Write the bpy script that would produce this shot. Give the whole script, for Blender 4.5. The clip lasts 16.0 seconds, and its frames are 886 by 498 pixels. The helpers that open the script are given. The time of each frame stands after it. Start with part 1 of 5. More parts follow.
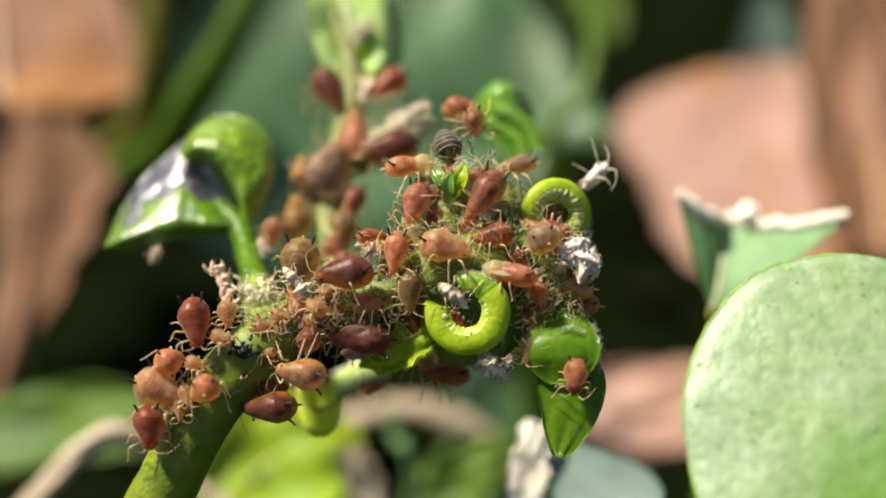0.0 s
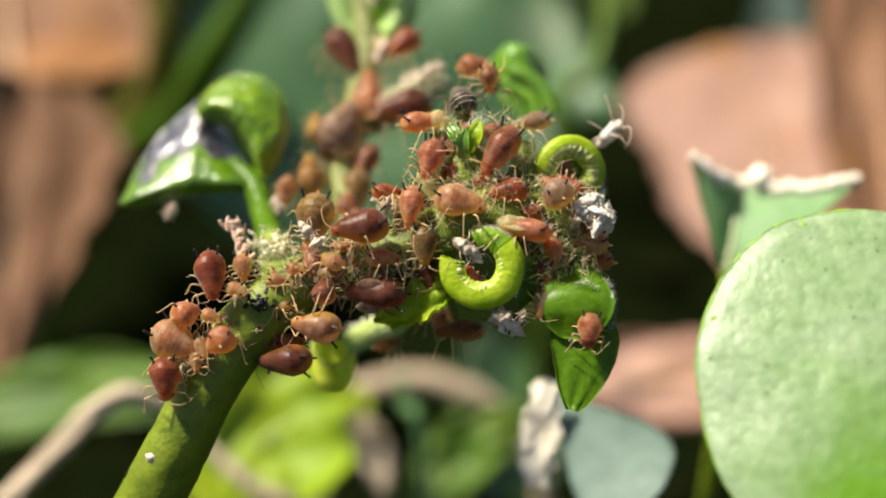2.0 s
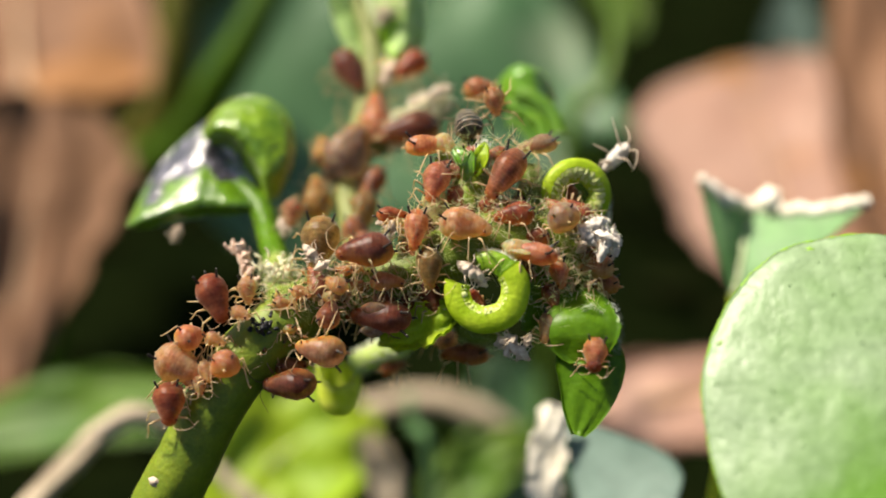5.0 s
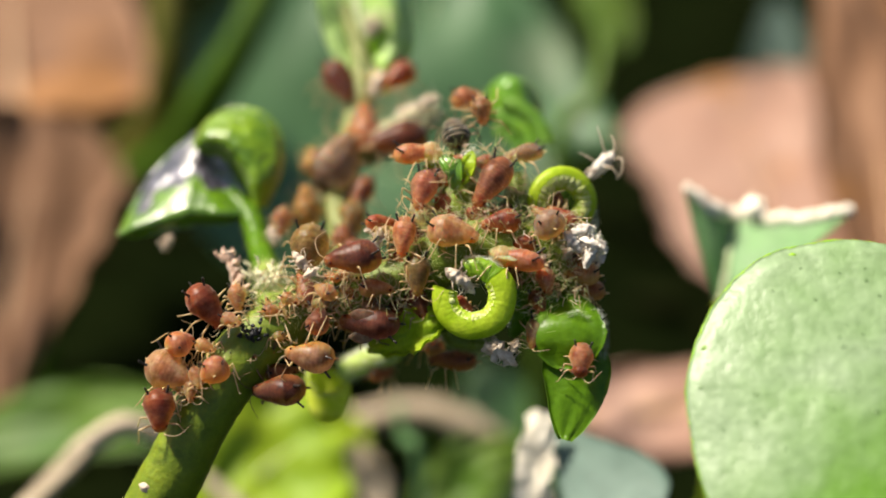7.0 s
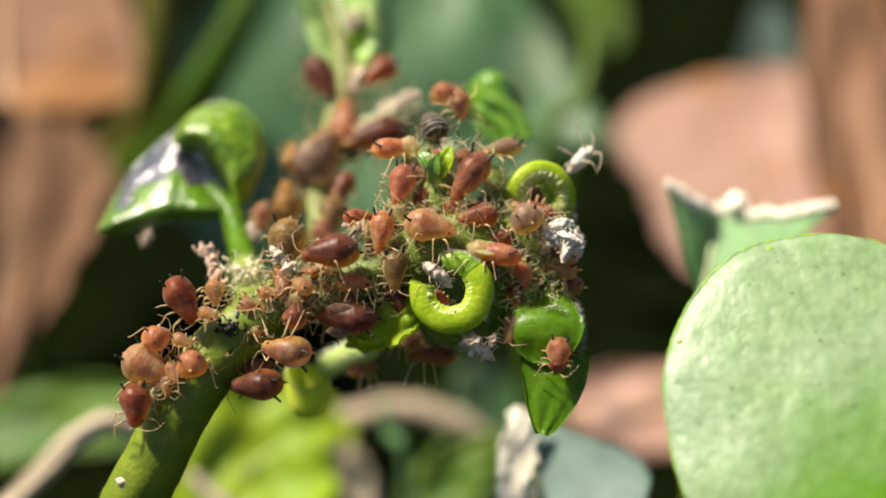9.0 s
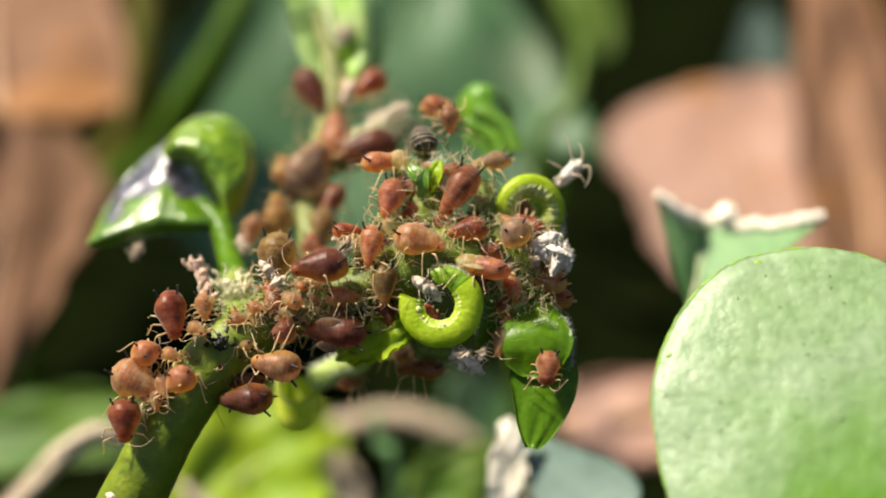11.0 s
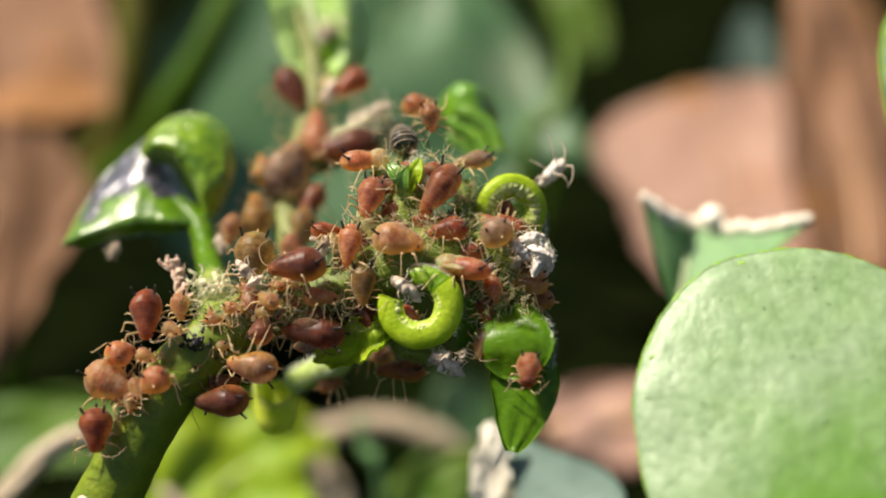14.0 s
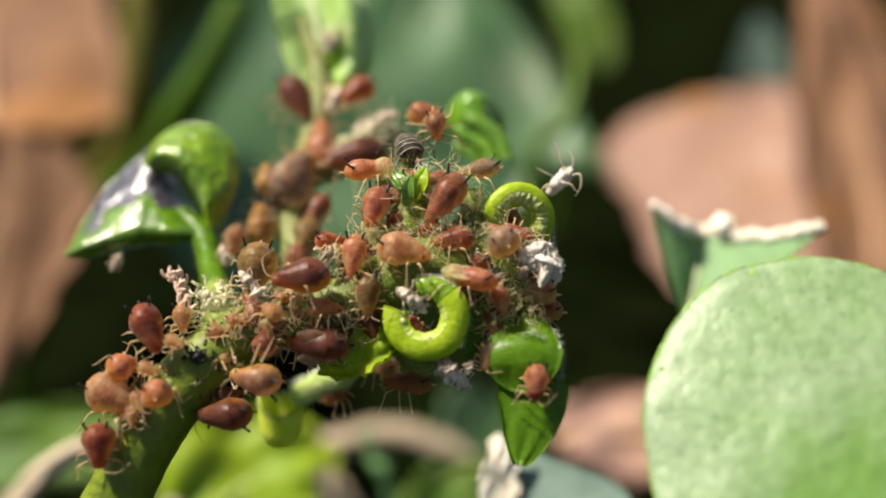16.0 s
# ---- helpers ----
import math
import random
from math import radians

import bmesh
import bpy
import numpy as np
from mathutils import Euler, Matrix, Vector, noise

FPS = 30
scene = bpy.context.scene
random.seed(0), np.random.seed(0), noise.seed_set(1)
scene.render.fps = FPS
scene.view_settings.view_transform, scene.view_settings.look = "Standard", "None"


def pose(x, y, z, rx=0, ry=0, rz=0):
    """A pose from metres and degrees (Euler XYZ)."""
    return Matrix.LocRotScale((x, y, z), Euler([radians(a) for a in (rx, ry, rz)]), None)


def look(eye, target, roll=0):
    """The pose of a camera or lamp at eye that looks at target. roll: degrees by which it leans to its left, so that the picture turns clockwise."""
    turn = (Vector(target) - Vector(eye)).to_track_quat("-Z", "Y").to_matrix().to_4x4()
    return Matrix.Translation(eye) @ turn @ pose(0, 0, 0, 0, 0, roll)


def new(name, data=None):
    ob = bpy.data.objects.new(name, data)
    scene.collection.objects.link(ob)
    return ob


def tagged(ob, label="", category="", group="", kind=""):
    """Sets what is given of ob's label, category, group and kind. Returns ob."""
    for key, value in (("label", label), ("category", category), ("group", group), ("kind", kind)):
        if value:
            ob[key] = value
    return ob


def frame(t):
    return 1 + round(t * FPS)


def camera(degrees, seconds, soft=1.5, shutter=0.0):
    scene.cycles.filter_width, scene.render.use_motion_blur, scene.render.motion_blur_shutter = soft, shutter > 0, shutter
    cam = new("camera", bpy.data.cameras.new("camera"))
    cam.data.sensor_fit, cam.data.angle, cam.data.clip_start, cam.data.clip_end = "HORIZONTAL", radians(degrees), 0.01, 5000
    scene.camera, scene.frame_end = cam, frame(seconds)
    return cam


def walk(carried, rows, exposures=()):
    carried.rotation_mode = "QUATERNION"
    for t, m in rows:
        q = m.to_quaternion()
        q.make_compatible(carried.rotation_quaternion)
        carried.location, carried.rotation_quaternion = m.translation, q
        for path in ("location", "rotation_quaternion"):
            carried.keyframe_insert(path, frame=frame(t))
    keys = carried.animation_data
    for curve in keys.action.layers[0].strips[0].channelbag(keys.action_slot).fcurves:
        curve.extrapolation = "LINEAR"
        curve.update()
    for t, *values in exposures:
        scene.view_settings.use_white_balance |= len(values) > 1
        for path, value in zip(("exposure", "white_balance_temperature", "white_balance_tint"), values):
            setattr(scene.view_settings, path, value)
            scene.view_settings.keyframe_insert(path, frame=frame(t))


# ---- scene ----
# A shoot crowded with aphids over leaf litter. The plant is laid out in millimetres:
# u to the right, v up the tilted plane of the shoot, w away from the lens.
cam = camera(40, 16.0, soft=1.9)
TILT = pose(0, 0, 0.05, 60, 0, 0)
PATH = [
    (0.0, -0.000, 0.000, 43.080, -0.000, -0.000, -0.000),
    (0.5, -0.635, -0.265, 42.984, -0.164, 0.211, 0.039),
    (1.0, -0.334, -0.451, 42.917, -0.175, 0.264, 0.171),
    (1.5, -0.172, -0.858, 43.014, -0.469, 0.519, 0.318),
    (2.0, -0.327, -1.135, 43.278, -0.645, 0.265, 0.289),
    (2.5, 0.336, -0.971, 43.288, 0.048, 0.293, 0.350),
    (3.0, 0.179, -0.845, 43.309, 0.072, 0.565, 0.390),
    (3.5, 0.060, -0.955, 43.207, -0.056, 0.558, 0.333),
    (4.0, 0.021, -0.793, 43.135, -0.002, 0.749, 0.302),
    (6.5, 0.004, -0.921, 43.038, 0.435, 1.029, 0.488),
    (7.0, 0.148, -1.164, 43.626, 0.828, 0.536, 0.269),
    (7.5, 0.365, -1.259, 43.581, 0.861, 0.694, 0.286),
    (8.0, 0.719, -1.476, 43.536, 0.921, 0.638, 0.264),
    (10.5, 1.005, -1.321, 43.591, 0.995, 0.231, 0.203),
    (11.0, 1.060, -1.065, 43.615, 1.091, 0.163, 0.139),
    (11.5, 1.043, -1.120, 43.612, 1.265, 0.102, 0.132),
    (12.0, 1.181, -1.146, 43.485, 1.297, 0.063, 0.143),
    (12.5, 0.767, -1.025, 43.201, 1.484, 0.252, 0.325),
    (13.0, 1.684, -1.092, 43.052, 1.673, 0.319, 0.368),
    (13.5, 2.066, -1.264, 42.965, 1.689, -0.305, 0.288),
    (14.0, 1.557, -1.334, 42.914, 1.461, -0.140, 0.307),
    (14.5, 1.464, -1.392, 42.904, 1.210, -0.088, 0.365),
    (15.0, 2.017, -1.402, 42.696, 1.206, 0.074, 0.194),
    (15.5, 1.653, -1.555, 42.528, 1.502, 0.142, 0.161),
    (16.0, 1.744, -1.287, 42.222, 1.897, 0.394, 0.111),
]
walk(cam, [(t, TILT @ pose(x / 1000, y / 1000, z / 1000, a, b, c)) for t, x, y, z, a, b, c in PATH],
     exposures=[(0, 0.64, 7050, 12), (11.4, 0.64, 7050, 12), (12.0, 0.53, 7050, 12), (16, 0.53, 7050, 12)])
cam.data.dof.use_dof = True
cam.data.dof.focus_distance = 0.0438
cam.data.dof.aperture_fstop = 21.0

# ---- light ----
SUN_UP, SUN_ROUND = radians(58), radians(-76)
world = bpy.data.worlds.new("sky")
scene.world = world
world.use_nodes = True
wn = world.node_tree
sky = wn.nodes.new("ShaderNodeTexSky")
sky.sky_type = "NISHITA"
sky.sun_disc = False
sky.sun_elevation, sky.sun_rotation = SUN_UP, SUN_ROUND
wn.links.new(sky.outputs[0], wn.nodes["Background"].inputs[0])
wn.nodes["Background"].inputs[1].default_value = 0.072
sun_data = bpy.data.lights.new("sun", "SUN")
sun_data.energy, sun_data.angle, sun_data.color = 6.3, radians(6.0), (1.0, 0.95, 0.86)
sun = new("sun", sun_data)
toward = Vector((math.sin(SUN_ROUND) * math.cos(SUN_UP), math.cos(SUN_ROUND) * math.cos(SUN_UP), math.sin(SUN_UP)))
sun.matrix_world = look(toward * 2, (0, 0, 0))

# ---- materials ----


def mat(name, c1, c2, size=1.0, rough=0.5, bump=0.2, sss=0.0, thin=0.0, spots=None, spot_size=3.0, spot_at=0.62, gloss=0.5, fine=6.0, coat=0.0, bloom=0.0, clear=0.0, belly_glow=None, depth=0.0008, spot_soft=0.05, differ=0.18, see=0.0, blush=None):
    """A grained surface: two colours mixed by a coarse and a fine grain of that size in mm, with relief;
    thin lets light through, spots are blotches of a third colour."""
    m = bpy.data.materials.new(name)
    m.use_nodes = True
    nt = m.node_tree
    n, link = nt.nodes, nt.links.new
    bsdf = n["Principled BSDF"]
    tc = n.new("ShaderNodeTexCoord")
    info = n.new("ShaderNodeObjectInfo")
    shift = n.new("ShaderNodeVectorMath")
    shift.operation = "MULTIPLY_ADD"
    link(info.outputs["Random"], shift.inputs[0])
    shift.inputs[1].default_value = (0.05, 0.03, 0.04)
    link(tc.outputs["Object"], shift.inputs[2])

    def grain(mm, detail=4.0, rgh=0.6):
        t = n.new("ShaderNodeTexNoise")
        t.inputs["Scale"].default_value = 1000.0 / mm
        t.inputs["Detail"].default_value = detail
        t.inputs["Roughness"].default_value = rgh
        link(shift.outputs[0], t.inputs["Vector"])
        return t.outputs["Fac"]

    coarse, small = grain(size), grain(size / fine)
    ramp = n.new("ShaderNodeMapRange")
    ramp.inputs[1].default_value, ramp.inputs[2].default_value = 0.32, 0.68
    link(coarse, ramp.inputs[0])
    mix = n.new("ShaderNodeMix")
    mix.data_type = "RGBA"
    link(ramp.outputs[0], mix.inputs[0])
    mix.inputs[6].default_value, mix.inputs[7].default_value = (*c1, 1), (*c2, 1)
    tone = n.new("ShaderNodeMix")
    tone.data_type, tone.blend_type = "RGBA", "OVERLAY"
    tone.inputs[0].default_value = 0.35
    link(mix.outputs[2], tone.inputs[6])
    link(small, tone.inputs[7])
    colour = tone.outputs[2]
    hue = n.new("ShaderNodeHueSaturation")
    vary = n.new("ShaderNodeMapRange")
    vary.inputs[3].default_value, vary.inputs[4].default_value = 1 - differ, 1 + differ
    link(info.outputs["Random"], vary.inputs[0])
    link(vary.outputs[0], hue.inputs["Value"])
    link(colour, hue.inputs["Color"])
    colour = hue.outputs[0]
    if spots:
        sp = n.new("ShaderNodeMapRange")
        sp.inputs[1].default_value, sp.inputs[2].default_value = spot_at, spot_at + spot_soft
        link(grain(spot_size, 3.0), sp.inputs[0])
        over = n.new("ShaderNodeMix")
        over.data_type = "RGBA"
        link(sp.outputs[0], over.inputs[0])
        link(colour, over.inputs[6])
        over.inputs[7].default_value = (*spots, 1)
        colour = over.outputs[2]
    if blush:
        # a zone of another tint round one point, fading out unevenly
        tint, spot, near, far = blush
        gap = n.new("ShaderNodeVectorMath")
        gap.operation = "DISTANCE"
        link(tc.outputs["Object"], gap.inputs[0])
        gap.inputs[1].default_value = [0.001 * k for k in spot]
        uneven = n.new("ShaderNodeMath")
        uneven.operation = "MULTIPLY_ADD"
        link(grain(3.5, 3.0), uneven.inputs[0])
        uneven.inputs[1].default_value = 0.007
        link(gap.outputs["Value"], uneven.inputs[2])
        fade = n.new("ShaderNodeMapRange")
        fade.inputs[1].default_value, fade.inputs[2].default_value = far * 0.001, near * 0.001
        link(uneven.outputs[0], fade.inputs[0])
        zone = n.new("ShaderNodeMix")
        zone.data_type = "RGBA"
        link(fade.outputs[0], zone.inputs[0])
        link(colour, zone.inputs[6])
        zone.inputs[7].default_value = (*tint, 1)
        colour = zone.outputs[2]
    if belly_glow:
        # rings of the body, and light shining through it painted as a paler underside
        wave = n.new("ShaderNodeTexWave")
        wave.inputs["Scale"].default_value = 2100.0
        wave.inputs["Distortion"].default_value = 3.0
        wave.inputs["Detail Scale"].default_value = 2.0
        link(tc.outputs["Object"], wave.inputs["Vector"])
        dim = n.new("ShaderNodeMapRange")
        dim.inputs[3].default_value, dim.inputs[4].default_value = 0.92, 1.05
        link(wave.outputs["Fac"], dim.inputs[0])
        ringed = n.new("ShaderNodeHueSaturation")
        link(colour, ringed.inputs["Color"])
        link(dim.outputs[0], ringed.inputs["Value"])
        xyz = n.new("ShaderNodeSeparateXYZ")
        link(tc.outputs["Object"], xyz.inputs[0])
        under = n.new("ShaderNodeMapRange")
        under.inputs[1].default_value, under.inputs[2].default_value = 0.00030, -0.00032
        link(xyz.outputs[2], under.inputs[0])
        two = n.new("ShaderNodeMix")
        two.data_type = "RGBA"
        link(under.outputs[0], two.inputs[0])
        link(ringed.outputs[0], two.inputs[6])
        two.inputs[7].default_value = (*belly_glow, 1)
        colour = two.outputs[2]
    link(colour, bsdf.inputs["Base Color"])
    rr = n.new("ShaderNodeMapRange")
    rr.inputs[3].default_value, rr.inputs[4].default_value = max(rough - 0.12, 0.05), min(rough + 0.15, 1.0)
    link(small, rr.inputs[0])
    link(rr.outputs[0], bsdf.inputs["Roughness"])
    bsdf.inputs["Specular IOR Level"].default_value = gloss
    bsdf.inputs["Coat Weight"].default_value = coat
    bsdf.inputs["Coat Roughness"].default_value = 0.3
    bsdf.inputs["Transmission Weight"].default_value = clear
    bsdf.inputs["IOR"].default_value = 1.4
    bsdf.inputs["Sheen Weight"].default_value = bloom
    bsdf.inputs["Sheen Roughness"].default_value = 0.4
    if sss:
        bsdf.inputs["Subsurface Weight"].default_value = sss
        bsdf.inputs["Subsurface Radius"].default_value = (1.0, 0.45, 0.2)
        bsdf.inputs["Subsurface Scale"].default_value = depth
    if bump:
        b = n.new("ShaderNodeBump")
        b.inputs["Strength"].default_value = bump
        b.inputs["Distance"].default_value = size * 0.00012
        both = n.new("ShaderNodeMath")
        both.operation = "MULTIPLY_ADD"
        link(small, both.inputs[0])
        both.inputs[1].default_value = 0.5
        link(coarse, both.inputs[2])
        link(both.outputs[0], b.inputs["Height"])
        link(b.outputs[0], bsdf.inputs["Normal"])
    if thin:
        tr = n.new("ShaderNodeBsdfTranslucent")
        link(colour, tr.inputs["Color"])
        ms = n.new("ShaderNodeMixShader")
        ms.inputs[0].default_value = thin
        link(bsdf.outputs[0], ms.inputs[1])
        link(tr.outputs[0], ms.inputs[2])
        link(ms.outputs[0], n["Material Output"].inputs["Surface"])
        if see:
            # a wall so thin that the inside shows through, tinted
            pale = n.new("ShaderNodeMix")
            pale.data_type = "RGBA"
            pale.inputs[0].default_value = 0.5
            link(colour, pale.inputs[6])
            pale.inputs[7].default_value = (1.0, 0.86, 0.66, 1)
            window = n.new("ShaderNodeBsdfTransparent")
            link(pale.outputs[2], window.inputs["Color"])
            wall = n.new("ShaderNodeMixShader")
            wall.inputs[0].default_value = see
            link(ms.outputs[0], wall.inputs[1])
            link(window.outputs[0], wall.inputs[2])
            link(wall.outputs[0], n["Material Output"].inputs["Surface"])
    return m


STEM = mat("stem_green", (0.10, 0.155, 0.006), (0.18, 0.24, 0.012), 0.9, 0.5, 0.5, sss=0.15, spots=(0.09, 0.07, 0.03), spot_size=1.2, spot_at=0.66)
STEM_BACK = mat("stem_pale_green", (0.11, 0.14, 0.03), (0.22, 0.23, 0.08), 1.0, 0.6, 0.4)
LIME = mat("lime_leaf", (0.32, 0.48, 0.012), (0.48, 0.62, 0.04), 0.9, 0.40, 0.5, thin=0.45)
LIME_DARK = mat("yellow_green_leaf", (0.15, 0.33, 0.010), (0.30, 0.50, 0.02), 1.5, 0.36, 0.5, thin=0.4, gloss=0.8)
GLOSSY_LIME = mat("glossy_young_leaf", (0.085, 0.24, 0.006), (0.17, 0.36, 0.012), 1.5, 0.32, 0.6, thin=0.25, gloss=1.0, coat=0.8)
PALE_LIME = mat("pale_lime_shoot", (0.52, 0.62, 0.03), (0.70, 0.76, 0.14), 0.8, 0.45, 0.5, thin=0.5)
LIP = mat("yellow_lip", (0.56, 0.64, 0.12), (0.80, 0.83, 0.42), 0.18, 0.5, 1.0, thin=0.4)
LIME_EDGE = mat("leaf_margin_crust", (0.58, 0.66, 0.26), (0.84, 0.87, 0.60), 0.25, 0.7, 0.8)
YOUNG = mat("young_leaf", (0.070, 0.175, 0.004), (0.125, 0.27, 0.007), 1.5, 0.34, 0.3, thin=0.4, spots=(0.4, 0.5, 0.15), spot_size=0.45, spot_at=0.73)
GLOSSY = mat("glossy_leaf", (0.030, 0.10, 0.002), (0.13, 0.27, 0.004), 1.3, 0.27, 1.0, thin=0.22, gloss=0.8, coat=1.0, fine=3, differ=0.03)
# Black mould; its pale lilac spots are sky glare put into the colour.
SOOT = mat("sooty_mould_glare", (0.008, 0.007, 0.010), (0.05, 0.045, 0.06), 0.9, 0.32, 1.0, spots=(0.30, 0.28, 0.34), spot_size=0.9, spot_at=0.56, spot_soft=0.10, gloss=1.0, coat=1.0, fine=3)
BLUE_FAR = mat("bluish_far_leaf", (0.04, 0.075, 0.06), (0.075, 0.11, 0.09), 9.0, 0.6, 0.2, thin=0.1, gloss=0.2)
PALE_SHOOT = mat("pale_green_shoot", (0.38, 0.55, 0.06), (0.56, 0.70, 0.20), 0.7, 0.5, 0.6, thin=0.3)
# The GLOSSY leaf again, its colours lightened for light coming through the fold.
HOOD = mat("glossy_leaf_lit_hood", (0.075, 0.18, 0.002), (0.26, 0.42, 0.005), 1.3, 0.27, 1.0, thin=0.26, gloss=0.8, coat=1.0, fine=3, differ=0.03)
TOP = mat("top_leaf", (0.34, 0.56, 0.10), (0.56, 0.74, 0.32), 1.6, 0.36, 0.6, thin=0.36, gloss=0.9, bloom=0.3)
VEIN = mat("pale_vein", (0.42, 0.50, 0.25), (0.6, 0.65, 0.4), 0.8, 0.5, 0.2, thin=0.2)
BIG = dict(c1=(0.20, 0.32, 0.135), c2=(0.31, 0.41, 0.25), size=4.0, rough=0.42, bump=0.28, thin=0.22, spots=(0.17, 0.30, 0.10), spot_size=7.0, spot_at=0.58, spot_soft=0.2, differ=0.02, fine=8, gloss=0.7, bloom=0.15)
SPECK = mat("leaf_speck", (0.05, 0.11, 0.03), (0.10, 0.18, 0.06), 0.3, 0.6, 0.4)
BIG_RIM = mat("leaf_rim", (0.20, 0.42, 0.03), (0.32, 0.52, 0.06), 1.0, 0.45, 0.3, thin=0.3)
TORN = mat("torn_leaf", (0.12, 0.27, 0.09), (0.22, 0.38, 0.17), 4.0, 0.5, 0.3, thin=0.3)
TORN_EDGE = mat("dry_torn_edge", (0.76, 0.68, 0.53), (0.88, 0.83, 0.70), 1.0, 0.8, 0.6)
BLUE_LEAF = mat("bluish_leaf", (0.15, 0.235, 0.19), (0.23, 0.32, 0.265), 5.0, 0.5, 0.2, thin=0.2)
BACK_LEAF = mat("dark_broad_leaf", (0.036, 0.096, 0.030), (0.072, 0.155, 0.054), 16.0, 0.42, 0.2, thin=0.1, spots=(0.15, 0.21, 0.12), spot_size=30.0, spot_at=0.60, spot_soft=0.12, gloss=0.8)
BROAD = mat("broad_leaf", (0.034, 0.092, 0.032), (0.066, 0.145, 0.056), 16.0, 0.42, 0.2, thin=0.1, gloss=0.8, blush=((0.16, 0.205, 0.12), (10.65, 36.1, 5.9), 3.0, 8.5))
LOW_LEAF = mat("low_leaf", (0.05, 0.125, 0.010), (0.13, 0.21, 0.022), 9.0, 0.5, 0.2, thin=0.3)
LOW_LIME = mat("low_lime_leaf", (0.18, 0.30, 0.010), (0.32, 0.40, 0.016), 8.0, 0.5, 0.2, thin=0.3)
DEAD_RIB = mat("dead_leaf_rib", (0.42, 0.26, 0.14), (0.55, 0.36, 0.22), 6.0, 0.7, 0.4)
BEIGE = mat("dry_tendril", (0.31, 0.245, 0.16), (0.46, 0.375, 0.27), 4.0, 0.7, 0.4)
DEAD = mat("dead_leaf", (0.36, 0.195, 0.135), (0.53, 0.345, 0.265), 14.0, 0.65, 0.5, thin=0.3, gloss=0.3, spots=(0.34, 0.16, 0.06), spot_size=24.0, spot_at=0.60)
WARM_DEAD = mat("warm_dead_leaf", (0.20, 0.098, 0.048), (0.31, 0.168, 0.096), 14.0, 0.65, 0.5, thin=0.3, gloss=0.3, spots=(0.34, 0.16, 0.06), spot_size=24.0, spot_at=0.60)
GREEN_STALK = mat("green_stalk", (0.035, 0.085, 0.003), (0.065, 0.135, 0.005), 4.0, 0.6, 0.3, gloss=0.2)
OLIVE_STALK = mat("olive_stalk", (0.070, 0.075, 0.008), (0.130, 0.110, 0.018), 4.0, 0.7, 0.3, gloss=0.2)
# Deep shade on the ground is put into these near-black soil and crumb colours.
SOIL = mat("shade_dark_humus", (0.0022, 0.0040, 0.0012), (0.0046, 0.0070, 0.0018), 9.0, 0.95, 1.0, gloss=0.0)
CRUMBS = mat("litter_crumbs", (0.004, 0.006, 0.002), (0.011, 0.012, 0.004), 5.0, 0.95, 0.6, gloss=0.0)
FUZZ = mat("plant_hair", (0.30, 0.38, 0.11), (0.52, 0.58, 0.26), 0.4, 0.7, 0.0, thin=0.3)
WHITE_HAIR = mat("white_wool", (0.66, 0.68, 0.56), (0.82, 0.84, 0.74), 0.4, 0.8, 0.0, thin=0.3)
FUZZ_OLIVE = mat("olive_hair", (0.12, 0.15, 0.03), (0.24, 0.27, 0.08), 0.4, 0.7, 0.0, thin=0.2)
WHITE_HUSK = mat("white_shed_skin", (0.60, 0.52, 0.43), (0.84, 0.80, 0.72), 0.4, 0.5, 0.6, thin=0.3)
HUSK = mat("shed_skin", (0.50, 0.37, 0.26), (0.80, 0.70, 0.56), 0.4, 0.55, 0.6, thin=0.3)
DRIED = mat("dried_flower", (0.56, 0.33, 0.22), (0.84, 0.68, 0.54), 0.4, 0.8, 0.8)
CREAM = mat("cream_fluff", (0.62, 0.60, 0.34), (0.86, 0.83, 0.64), 0.4, 0.8, 0.8, thin=0.2)
BLACK = mat("black_fungus", (0.006, 0.006, 0.008), (0.02, 0.02, 0.022), 0.2, 0.5, 1.0)

